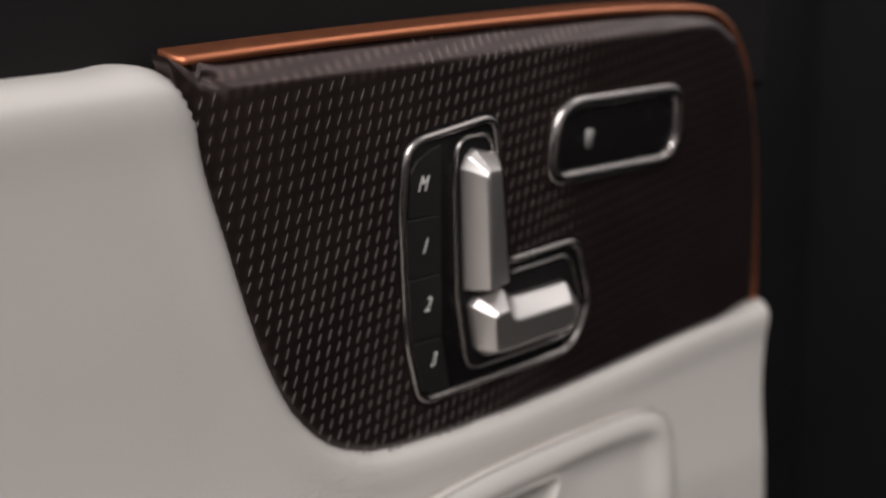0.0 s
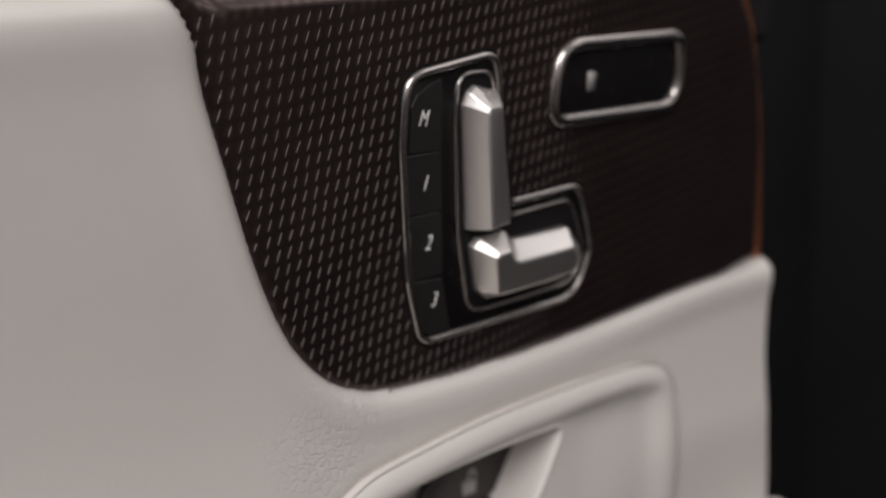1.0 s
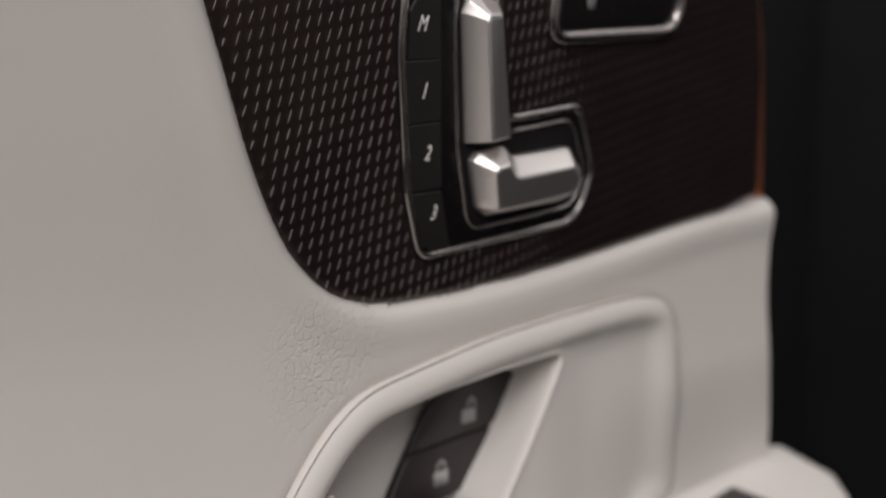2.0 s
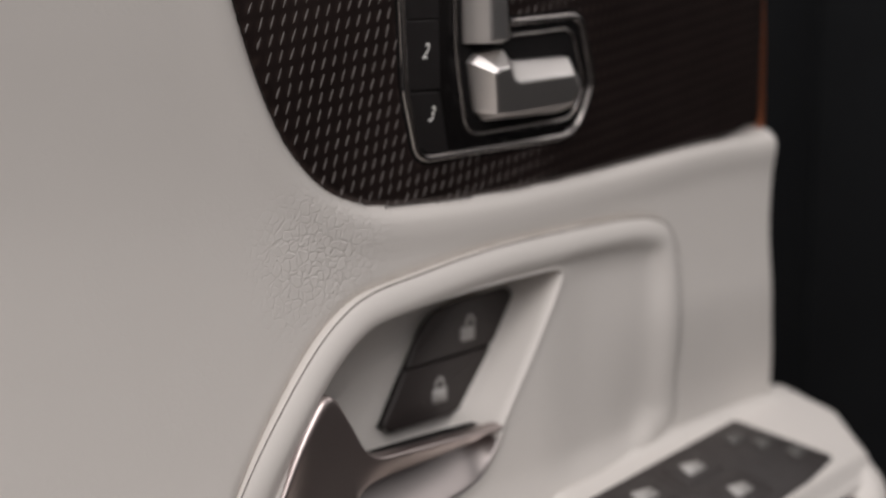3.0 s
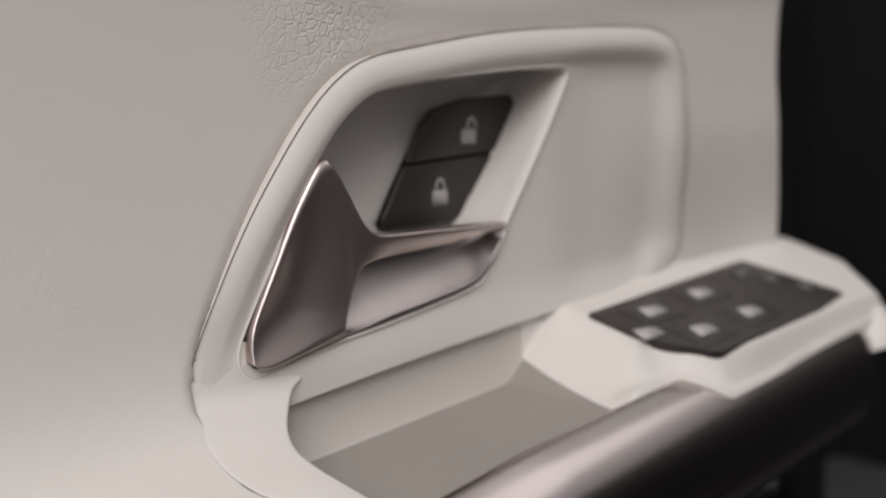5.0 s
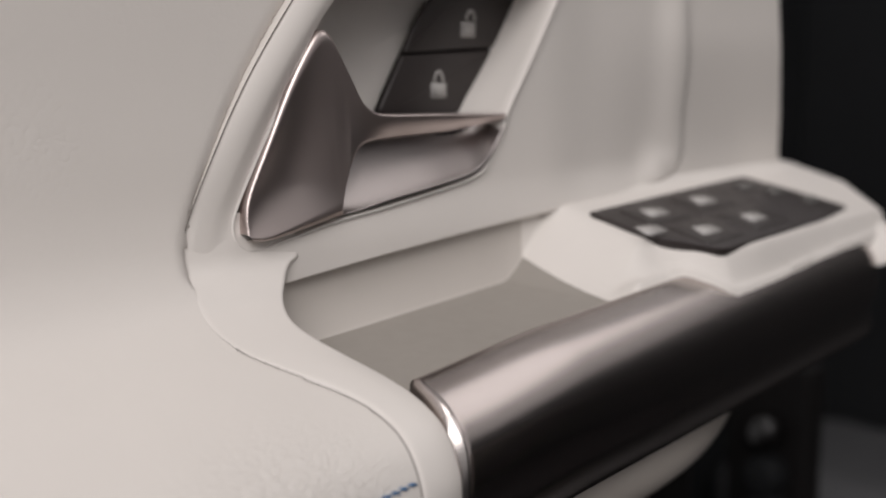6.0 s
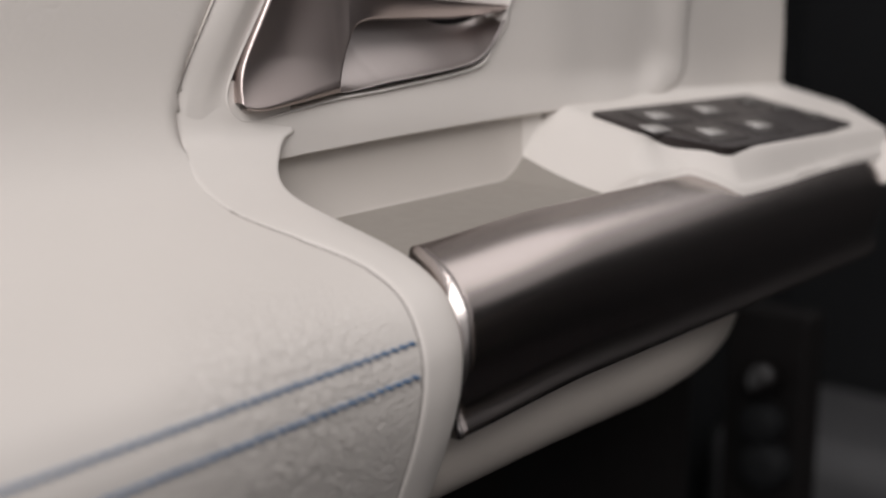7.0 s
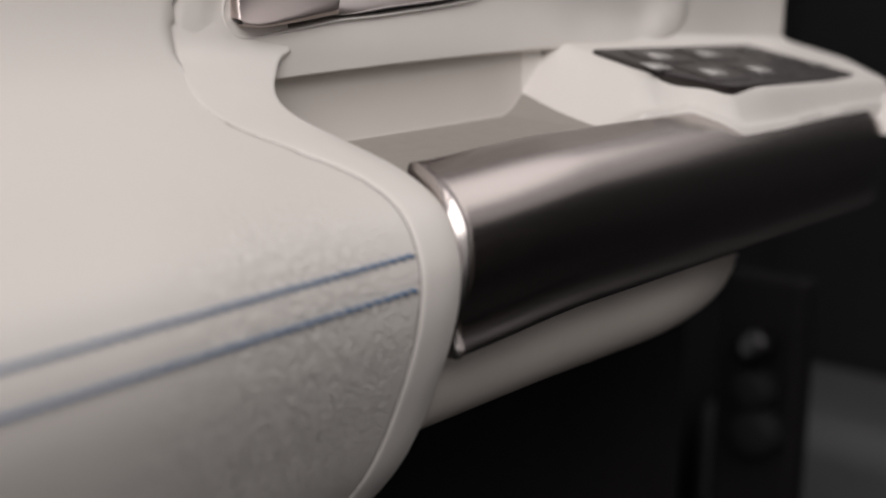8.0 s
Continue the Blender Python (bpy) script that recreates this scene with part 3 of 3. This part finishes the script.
cush_knob = part("cushion_knob", loft(cushion_slope, [
    (V2(*cush_outline), 0.3),
    (V2(*[(x + 0.3, y) for x, y in cush_outline]), 2.6),
    (V2((10.0, 13.6), (11.4, 15.0), (15.6, 15.6), (18.8, 12.0), (21.4, 11.2), (45.0, 13.4), (49.4, 8.8), (49.0, 4.6), (43.4, 3.4), (20.0, 1.2), (15.0, 1.4)), 9.2),
    (V2((10.8, 13.0), (12.0, 14.2), (15.2, 14.7), (18.4, 11.1), (21.6, 10.3), (44.4, 12.5), (48.2, 8.4), (48.0, 5.2), (43.2, 4.2), (20.2, 2.0), (15.8, 2.2)), 9.7)]), SATIN, seat_switch, "satin silver knob shaped like a seat cushion")
soften(cush_knob, 0.0007, 3, 18)

# ---- the pill-shaped switch beside it ----
heat = thing("seat_heating_switch")
tagged(heat, "pill-shaped gloss black switch in a satin chrome frame", "switch")
part("frame", band(up, OVAL_OUT, 4.4, -0.5, 2.2), CHROME, heat, "satin chrome frame")
part("cover", slab(up, inset(OVAL_OUT, 3.9), -1.0, 0.4, 0.3), GLOSS, heat, "gloss black cover")
ic = bmesh.new()
rings(ic, up, [(rounded([(51.6, 59.4), (54.6, 59.2), (55.0, 65.0), (50.4, 65.4)], 1.0, 4), h) for h in (0.35, 0.55)], cap_last=True)
part("seat_symbol", ic, MARK, heat)

# ---- the plastic insert with niche and lever ----
insert = thing("handle_insert")
tagged(insert, "off-white moulded plastic surround of the door release niche", "handle surround")


def by_angle(poly, centre, n):
    """The curve's crossings with n rays from a centre, so that two curves can be joined."""
    out = []
    P = poly + [poly[0]]
    for i in range(n):
        a = 2 * math.pi * i / n
        d = Vector((math.cos(a), math.sin(a)))
        best = None
        for p, q in zip(P, P[1:]):
            e = q - p
            den = d.x * e.y - d.y * e.x
            if abs(den) < 1e-9:
                continue
            w = p - centre
            s = (w.x * e.y - w.y * e.x) / den
            t = (w.x * d.y - w.y * d.x) / den
            if s > 0 and -1e-6 <= t <= 1 + 1e-6 and (best is None or s > best):
                best = s
        out.append(centre + d * (best or 0))
    return out


def edge_gap(p, line):
    best = 1e9
    for a, b in zip(line, line[1:]):
        e = b - a
        t = min(max((p - a).dot(e) / max(e.dot(e), 1e-9), 0), 1)
        best = min(best, (p - a - e * t).length)
    return best


def insert_face():
    bm = bmesh.new()
    centre = Vector((-8, 676))
    outer, hole = by_angle(INSERT, centre, 360), by_angle(OPENING, centre, 360)
    top_line = INSERT[:100]
    rows = [[bm.verts.new(low(o.x, o.y, -9.0 - sweep(o.x, o.y))) for o in outer], [bm.verts.new(low(o.x, o.y, -1.6 - sweep(o.x, o.y))) for o in outer]]
    steps = 26
    for k in range(steps + 1):
        t = k / steps
        t = t * t * (3 - 2 * t) * 0.35 + t * 0.65
        row = []
        for o, h in zip(outer, hole):
            p = o.lerp(h, t)
            d = edge_gap(p, top_line) if k else 0
            row.append(bm.verts.new(low(p.x, p.y, lip(d, p.x, p.y))))
        rows.append(row)
    last = hole
    for d, n in ((0.15, 0.25), (0.5, -0.5), (0.8, -1.5), (0.9, -4), (0.9, -26)):
        pts = inset(last, d)
        rows.append([bm.verts.new(low(p.x + (6.0 * ease(10, 48, p.x) if n < -20 else 0), p.y, lip(10, p.x, p.y) + n)) for p in pts])
    rows.append([bm.verts.new(low(-8 + (p.x + 8) * 0.02, 690, -26.5)) for p in hole])
    for a, b in zip(rows, rows[1:]):
        for i in range(360):
            j = (i + 1) % 360
            bm.faces.new((a[i], a[j], b[j], b[i]))
    return bm


def lip(d, x, z):
    """Height of the insert: a broad rounded rim, then a shallow field inside it."""
    right = ease(45, 75, x)
    rim = 1.9 * math.sin(math.pi * min(d / 11.0, 1.0)) ** 0.75 * (1 - 0.85 * ease(690, 646, z) * ease(-46, -60, x))
    field = -2.2 * right * ease(5.0, 18.0, d) - 0.6 * ease(6, 11, d)
    foot = ease(656, 640, z)
    fade = 1 - ease(98, 116, x) * ease(716, 684, z)
    n = -0.7 * fade + fade * rim * (1 - 0.55 * foot) + field * (1 - foot) + 0.9 * foot * ease(0, 3, d) - sweep(x, z)
    return n


part("face", insert_face(), SHELL, insert)
part("end_band", end_band(), SHELL, card, "smooth off-white strip at the armrest's end")


def groove():
    bm = bmesh.new()
    line = INSERT[4:78]
    rings(bm, low, [([p + Vector((0, 0)) for p in line], -0.2), ([q for q in inset(INSERT, -0.45)[4:78]], -0.2)], close=False)
    return bm


part("joint", groove(), SEAM, insert, "dark joint against the leather")


lever = thing("door_release_lever")
tagged(lever, "satin dark metal door release lever with a finger scoop", "door handle")


def wing():
    """The wing of the lever, from its outer edge down to the scoop."""
    A1 = resample(catmull([(-67.6, 647.5), (-66.2, 655.5), (-59, 670), (-52, 683.5), (-45.2, 693.6), (-42.2, 695.6)], 8, False), 50, False)
    A2 = resample(catmull([(-42.2, 695.6), (-39.4, 693.6), (-34.5, 686), (-29.6, 678.2), (-24.8, 675), (-18, 674.3)], 8, False), 40, False)[1:]
    A3 = resample([Vector((-18, 674.3)), Vector((5, 673.8)), Vector((26.4, 673.2))], 30, False)[1:]
    B1 = resample(catmull([(-66.4, 646.2), (-62, 645.7), (-52, 647.0), (-37, 649.6)], 8, False), 50, False)
    B2 = resample(catmull([(-37, 649.6), (-35.6, 655), (-33.6, 661.2), (-30.4, 665.6), (-26, 667.2), (-18, 667.6)], 8, False), 40, False)[1:]
    B3 = resample([Vector((-18, 667.6)), Vector((5, 668.6)), Vector((26.0, 671.0))], 30, False)[1:]
    A, B = A1 + A2 + A3, B1 + B2 + B3
    n, rows = len(A), 28
    bm = bmesh.new()
    grid = []
    for k in range(-2, rows + 3):
        t = min(max(k / rows, 0), 1)
        row = []
        for i, (a, b) in enumerate(zip(A, B)):
            s = i / n
            p = a.lerp(b, t)
            wide = (a - b).length
            body = min(wide / 30, 1.0)
            arm = min(max((s - 0.55) / 0.2, 0), 1)
            foot = max(0.0, 1 - (p.y - 645) / 13)
            h = 0.9 - 1.7 * (1 - 0.75 * ease(0.25, 0.45, s)) * body * math.sin(math.pi * min(t * 1.02, 1)) ** 1.3 * (1 - 0.8 * foot)
            h += (1 - arm) * 2.6 * foot ** 2
            h -= arm * 2.6 * (1 - math.cos(math.pi / 2 * t))
            edge = min(t * wide, (1 - t) * wide)
            h -= 0.6 * max(0.0, 1 - edge / 0.7) ** 2
            if k < 0:
                h -= 2.2 * -k
            if k > rows:
                h -= 2.2 * (k - rows)
            row.append(bm.verts.new(low(p.x, p.y, h)))
        grid.append(row)
    for r, q in zip(grid, grid[1:]):
        for i in range(n - 1):
            bm.faces.new((r[i], r[i + 1], q[i + 1], q[i]))
    return bm


part("wing", wing(), LEVER, lever, "satin dark metal")


def scoop():
    """The hollow below the lever's arm: deep above, coming forward to its lower edge."""
    T = resample(catmull([(-37.4, 649.8), (-36, 655), (-33.8, 661.4), (-30.6, 665.8), (-26, 667.6), (-4, 668.4), (26.5, 671.4)], 8, False), 80, False)
    D = resample(catmull([(-36.6, 649.4), (-30, 649.9), (-18, 651.6), (0, 654.2), (14, 656.8), (21.4, 661.4), (26.6, 669)], 8, False), 80, False)
    bm = bmesh.new()
    grid = []
    for k in range(21):
        t = k / 20
        row = []
        for i, (a, b) in enumerate(zip(T, D)):
            s = i / 79
            p = a.lerp(b, t)
            left = max(0.0, 1 - s / 0.25)
            h = -7.5 * math.cos(math.pi / 2 * t) ** 0.8 * (1 - 0.75 * left) - 0.8 + 1.0 * t ** 3
            h -= 1.6 * ease(0.45, 0.95, s) * (1 - 0.6 * t)
            row.append(bm.verts.new(low(p.x, p.y, h)))
        grid.append(row)
    grid.append([bm.verts.new(low(p.x, p.y - 0.4, -5)) for p in D])
    for r, q in zip(grid, grid[1:]):
        for i in range(79):
            bm.faces.new((r[i], r[i + 1], q[i + 1], q[i]))
    return bm


part("scoop", scoop(), SCOOP, lever, "satin silver finger scoop")
part("rim_gap", slab(low, catmull([(-68.6, 648), (-66, 656.5), (-59, 669), (-50, 671), (24, 671), (26.4, 667.5), (21, 661), (14, 656.6), (-18, 651.3), (-36.5, 649), (-60, 645), (-66, 645)], 6), -14, -9.0, 0.4), DARK, lever)


# ---- the door lock switch in the niche ----
lock = thing("door_lock_switch")
tagged(lock, "dark brown two-part door lock switch with padlock symbols", "switch")
UPPER = rounded([(55.2, 707.4), (52.0, 709.8), (30, 708.6), (17, 705.6), (10.2, 697.6), (6.4, 690.2), (45.2, 692.2)], [2, 2, 8, 6, 8, 0.8, 0.8], 5)
LOWER = rounded([(44.7, 691.4), (5.9, 689.4), (-3.0, 674.6), (-1.6, 671.4), (24, 671.8), (35.5, 674.0), (39.8, 681.0)], [0.8, 0.8, 2, 2, 8, 5, 6], 5)


def niche(x, z, n=0.0):
    return low(x, z, -22.5 + n)


def padlock(x, z, opened, parent):
    bm = bmesh.new()
    rings(bm, niche, [(rounded([(x - 3.2, z - 4), (x + 3.2, z - 4), (x + 3.2, z + 0.6), (x - 3.2, z + 0.6)], 0.6, 3), h) for h in (0.9, 1.15)], cap_last=True)
    rings(bm, niche, [([Vector((x + 1.2 * opened + 2.3 * math.cos(a), z + 1.0 + 3.4 * math.sin(a))) for a in [math.pi * k / 12 for k in range(13)]], 1.1),
                      ([Vector((x + 1.2 * opened + 1.3 * math.cos(a), z + 1.0 + 2.4 * math.sin(a))) for a in [math.pi * k / 12 for k in range(13)]], 1.1)], close=False)
    part("padlock_symbol", bm, MARK, parent)


for outline, at, opened in ((UPPER, (33, 699), 1), (LOWER, (20.5, 681), 0)):
    b = part("lock_button", slab(niche, outline, -0.6, 0.95, 0.7), SWITCH, lock, "dark brown button")
    padlock(*at, opened, b)
part("base", slab(niche, catmull([(53, 706), (50, 707.4), (28, 706.4), (19, 703.6), (11.5, 694), (-0.5, 675), (1, 673), (30, 674), (37, 679)], 6), -5, -0.4, 0.4), DARK, lock)


# ---- the storage tray and switch deck between door and grip ----
shelf = thing("armrest_tray")
tagged(shelf, "off-white moulded tray and switch deck between door and grip", "storage tray")


GRIP_SECTION = resample(catmull([(-45.0, 600), (-45.2, 615.5), (-45.9, 618.2), (-47.4, 618.5), (-50.5, 617.3), (-55, 615.1), (-59, 612), (-62.3, 608), (-64.1, 603.6), (-64.6, 597), (-64.0, 592.6), (-62.7, 588.6), (-61.5, 585.6), (-61.2, 583.2), (-61.8, 580.8), (-62.8, 578.8), (-62.2, 577.8), (-58, 577.6)], 10, False), 90, False)


def grip_y(x):
    return 0.083 * (x + 55)


def grip_z(x):
    """How far the grip has climbed at x."""
    return 0.045 * (x + 55) + 0.8 + 2.2 * ease(-60, -5, x)


def deck_front(x):
    """The deck's front edge: behind the grip along the tray, then over its shoulder."""
    return -44.5 - 14.5 * ease(58, 77, x) + 1.2 * ease(90, 170, x) + grip_y(x)


def grip_top(x, y):
    """Height of the grip's skin under the point (x, y)."""
    q = y - grip_y(x)
    return max(p.y for p in GRIP_SECTION if abs(p.x - q) < 1.2) + grip_z(x) if q < -44 else 618.3 + grip_z(x)


def deck_shape(wanted):
    """A sheet over (x, y): tray, slope, deck, and a front edge that rolls on to the grip."""
    bm = bmesh.new()
    xs = [-63 + 1.2 * i for i in range(12)]
    while xs[-1] < 178:
        xs.append(xs[-1] + 1.5)
    xs += [xs[-1] + d for d in (1.5, 3, 4.2, 5.0, 5.4, 5.4)]
    ts = [0, 0.012, 0.024, 0.036, 0.05, 0.065] + [0.08 + 0.82 * i / 45 for i in range(46)] + [0.90 + 0.1 * i / 16 for i in range(1, 17)]
    grid = []
    for n, x in enumerate(xs):
        back, front = 3.2 + 9.5 * ease(50, 125, x) + 0.02 * x, deck_front(x)
        row = []
        for t in ts:
            y = back + (front - back) * t
            xx = x + max(0.0, (x - 140) / 39) * (0.80 * (min(y, -8) + 45) + 5)
            z = deck_z(x, y, front, back, xx)
            drop = max(0, n - (len(xs) - 7))
            z -= (0, 0.4, 1.3, 2.8, 4.6, 6, 10)[min(drop, 6)]
            row.append(bm.verts.new(Vector((xx, y, z)) / 1000))
        row.append(bm.verts.new(row[-1].co - Vector((0, 0, 0.004))))
        grid.append(row)
    for n, (a, b) in enumerate(zip(grid, grid[1:])):
        for i in range(len(ts)):
            c = a[min(i, len(ts) - 1)].co * 1000
            kind = "deck" if xs[n] > 37 else "wall" if i < 3 else "mat"
            if kind != wanted:
                continue
            bm.faces.new((a[i], a[i + 1], b[i + 1], b[i]))
    for v in [v for v in bm.verts if not v.link_faces]:
        bm.verts.remove(v)
    return bm


def deck_z(x, y, front, back, xx):
    plain = 642 + 0.0016 * (x - 60) + 0.258 * (y + 8)
    floor = 617.8 + 0.08 * (x + 40) + 0.10 * min(y, 0)
    hollow = 1 - ease(28, 56, x + 0.25 * y)
    z = plain + (floor - plain) * hollow
    if x < 45:
        z += 26 * (1 - ease(back, back - 1.4, y)) ** 2
    z += 17 * max(0.0, (y - 0.02 * x - 1.5) / 11.2) ** 2 * ease(40, 80, x) * ease(212, 186, xx)
    lip_down = ease(9.5 - 5 * ease(60, 100, x), 0.4, y - front) * ease(0.0, 0.12, 1 - hollow)
    z += (grip_top(x, y) + 0.4 - z) * lip_down
    return z


part("tray_wall", deck_shape("wall"), POCKET, shelf)
part("tray_floor", deck_shape("mat"), LINER, shelf, "darker greyish tray floor")
part("switch_deck", deck_shape("deck"), SHELL, shelf, "off-white switch deck")

window_switch = thing("window_switch_panel")
tagged(window_switch, "dark window switch panel with six keys on the deck", "switch panel")
PANEL = rounded([(55.4, -7.4), (162.4, 4.6), (175.5, -31.2), (148, -36.5), (75, -43.6), (58.6, -27)], [2, 2.5, 3, 10, 7, 14], 6)
part("plate", slab(deck, PANEL, -3, 0.8, 0.5), SWITCH, window_switch, "dark brown plate")


def key(x, y, w, d, ink=None):
    pts = rounded([(x - w / 2, y - d / 2 - 0.1 * w / 2), (x + w / 2, y - d / 2 + 0.1 * w / 2), (x + w / 2, y + d / 2 + 0.1 * w / 2), (x - w / 2, y + d / 2 - 0.1 * w / 2)], 1.5, 4)
    b = part("key", slab(deck, pts, 0.4, 1.25, 0.7), SWITCH, window_switch, "dark rocker key")
    bm = bmesh.new()
    rings(bm, deck, [(rounded([(x - 6.4, y - 3.4), (x + 5.6, y - 2.4), (x + 6.0, y + 2.4), (x - 4.0, y + 3.2)], 1.2, 3), h) for h in (1.2, 1.33)], cap_last=True)
    part("window_symbol", bm, ink or MARK, b)


for x, y, w, d in ((79.5, -14.6, 25, 13), (112, -11, 25, 13), (84, -31, 25, 15), (116, -28, 25, 15)):
    key(x, y, w, d)
key(62.5, -25.5, 9, 8)
for x, y in ((148, -5), (157, -12), (164, -22)):
    key(x, y, 9, 7, FAINT)


# ---- the metal grip ----
def grip_point(x, a):
    """The grip's section: a is 0 at its back upper edge, 1 at its lower edge."""
    sec = GRIP_SECTION
    f = a * (len(sec) - 1)
    i = min(int(f), len(sec) - 2)
    p = sec[i].lerp(sec[i + 1], f - i)
    return Vector((x, p.x + grip_y(x), p.y + grip_z(x))) / 1000



def grip_tube(x0, x1, out=0.0, n=120, first=0):
    bm = bmesh.new()
    grid = []
    for k in range(n + 1):
        x = x0 + (x1 - x0) * k / n
        end = max(0.0, (x - 167) / 17)
        shrink = 1 - math.sqrt(max(0.0, 1 - min(end, 1) ** 2))
        row = []
        for i in range(61):
            p = grip_point(x, i / 60)
            c = Vector((x / 1000, (-45 + grip_y(x)) / 1000, (598 + grip_z(x)) / 1000))
            d = (p - c)
            row.append(bm.verts.new(c + d * (1 - 0.35 * shrink) + d.normalized() * out / 1000))
        grid.append(row)
    for a, b in zip(grid, grid[1:]):
        for i in range(first, 60):
            bm.faces.new((a[i], a[i + 1], b[i + 1], b[i]))
    bm.faces.new(grid[0][first:])
    bm.faces.new(grid[-1][first:])
    for v in [v for v in bm.verts if not v.link_faces]:
        bm.verts.remove(v)
    return bm


grip = thing("grab_handle")
tagged(grip, "dark satin chrome grab handle along the armrest", "grab handle")
part("bar", grip_tube(-54.6, 184, -0.8), GRIP, grip, "dark satin chrome bar")
part("end_ring", grip_tube(-55.1, -54.4, -0.5, 4, 26), CHROME, grip, "bright chrome ring")


def end_cap():
    """The white shoulder of the deck that closes round the grip's front end."""
    bm = bmesh.new()
    rows = []
    for x, out in ((172, -4.0), (178, -1.0), (181, 1.6), (184, 2.2), (188, 2.2), (193, 1.0), (196, -1.5), (197, -6)):
        row = []
        for i in range(41):
            p = grip_point(x, 0.08 + 0.50 * i / 40)
            c = Vector((x, -45 + grip_y(x), 598 + grip_z(x))) / 1000
            row.append(bm.verts.new(p + (p - c).normalized() * out / 1000 + Vector((0.3 * (p.z - c.z), 0, 0))))
        rows.append(row)
    for a, b in zip(rows, rows[1:]):
        for i in range(40):
            bm.faces.new((a[i], a[i + 1], b[i + 1], b[i]))
    return bm


part("end_cap", end_cap(), SHELL, shelf, "off-white shoulder round the grab handle's end")


def under_rail():
    """The white rail below the grip, which runs forward and fades under the deck."""
    bm = bmesh.new()
    sec = resample(catmull([(-46, 585), (-52, 580.5), (-54, 573.5), (-52.5, 566), (-48, 560), (-40, 557), (-15, 557)], 8, False), 40, False)
    grid = []
    for k in range(81):
        x = -60 + 222 * k / 80
        end = max(0.0, (x - 40) / 100)
        grid.append([bm.verts.new(Vector((x, p.x + grip_y(x) + 27 * end ** 2, p.y + 0.045 * (x + 55) - 0.02 * max(0, x) )) / 1000) for p in sec])
    for a, b in zip(grid, grid[1:]):
        for i in range(39):
            bm.faces.new((a[i], a[i + 1], b[i + 1], b[i]))
    return bm


part("under_rail", under_rail(), RAIL, card, "greige plastic rail under the grab handle")


# ---- the dark surroundings ----
def block(name, x0, x1, y0, y1, z0, z1, mat, label, category, kind="structure", edge=0.01):
    bm = bmesh.new()
    bmesh.ops.create_cube(bm, size=1)
    for v in bm.verts:
        v.co = Vector((x0 + (v.co.x + 0.5) * (x1 - x0), y0 + (v.co.y + 0.5) * (y1 - y0), z0 + (v.co.z + 0.5) * (z1 - z0)))
    ob = part(name, bm, mat, smooth=False)
    soften(ob, edge, 3)
    return tagged(ob, label, category, kind=kind)


block("wall_door_shell", -1.2, 0.185, 0.032, 0.09, 0.2, 0.83, DARK, "black inner shell of the car door", "door shell")
block("wall_window_ledge", -1.2, 0.175, 0.004, 0.09, 0.842, 1.05, DARK, "black soft ledge above the door card", "door ledge", edge=0.004)
block("floor", -3.0, 3.0, -4.0, 0.4, 0.18, 0.2, CARPET, "black carpeted car floor", "floor")
# mostly out of view; its unseen length also blocks low light from ahead
block("wall_footwell", 0.75, 0.8, -3.0, 0.5, 0.2, 0.98, DASHBOARD, "charcoal dashboard end and footwell side", "dashboard")
block("wall_pillar", 0.15, 0.75, 0.30, 0.34, 0.2, 1.4, DASHBOARD, "charcoal front pillar and door jamb", "pillar")

# dark column in the footwell with round knobs, seen under the armrest
pod = thing("footwell_control")
tagged(pod, "dark plastic control column with round knobs in the footwell", "control column")
col = bmesh.new()
bmesh.ops.create_cube(col, size=1)
for v in col.verts:
    v.co = Vector((0.36 + v.co.x * 0.02, 0.097 + v.co.y * 0.050, 0.3625 + v.co.z * 0.325))
soften(part("column", col, DARK, pod, smooth=False), 0.004)


def knob(y, z, r, mat, label):
    bm = bmesh.new()
    rows = []
    for x, k in ((0.352, 1.0), (0.342, 1.0), (0.338, 0.93), (0.336, 0.8), (0.335, 0.4)):
        rows.append([bm.verts.new((x, y + r * k * math.cos(a), z + r * k * math.sin(a))) for a in (2 * math.pi * i / 24 for i in range(24))])
    for p, q in zip(rows, rows[1:]):
        for i in range(24):
            bm.faces.new((p[i], p[(i + 1) % 24], q[(i + 1) % 24], q[i]))
    bm.faces.new(rows[-1])
    part("knob", bm, mat, pod, label)


knob(0.094, 0.488, 0.010, GLOSS, "black knob")
knob(0.093, 0.463, 0.012, DASHBOARD, "charcoal knob")
knob(0.090, 0.440, 0.014, DASHBOARD, "charcoal knob")


def seat():
    """Unseen rounded block, added for the grip to mirror: seat cushion and bolster together."""
    bm = bmesh.new()
    bmesh.ops.create_cube(bm, size=1)
    bmesh.ops.subdivide_edges(bm, edges=bm.edges, cuts=6, use_grid_fill=True)
    for v in bm.verts:
        c = v.co * 2
        r = max(abs(c.x), abs(c.y), abs(c.z))
        v.co = v.co.lerp(c.normalized() * r * 0.55, 0.35)
        v.co = Vector((0.27 + v.co.x * 0.75, -0.80 + v.co.y * 0.5, 0.44 + v.co.z * 0.5))
    return bm


chair = part("unseen_seat_block", seat(), TAUPE)
tagged(chair, "unseen pale taupe seat block, added for the grip to mirror", "car seat")

# added block, standing in for an unidentified grey haze low at the front
block("wall_grey_block", 0.56, 0.74, 0.03, 0.27, 0.2, 0.385, BLOCK_GREY, "plain grey block at the footwell's end", "kick panel", edge=0.03)
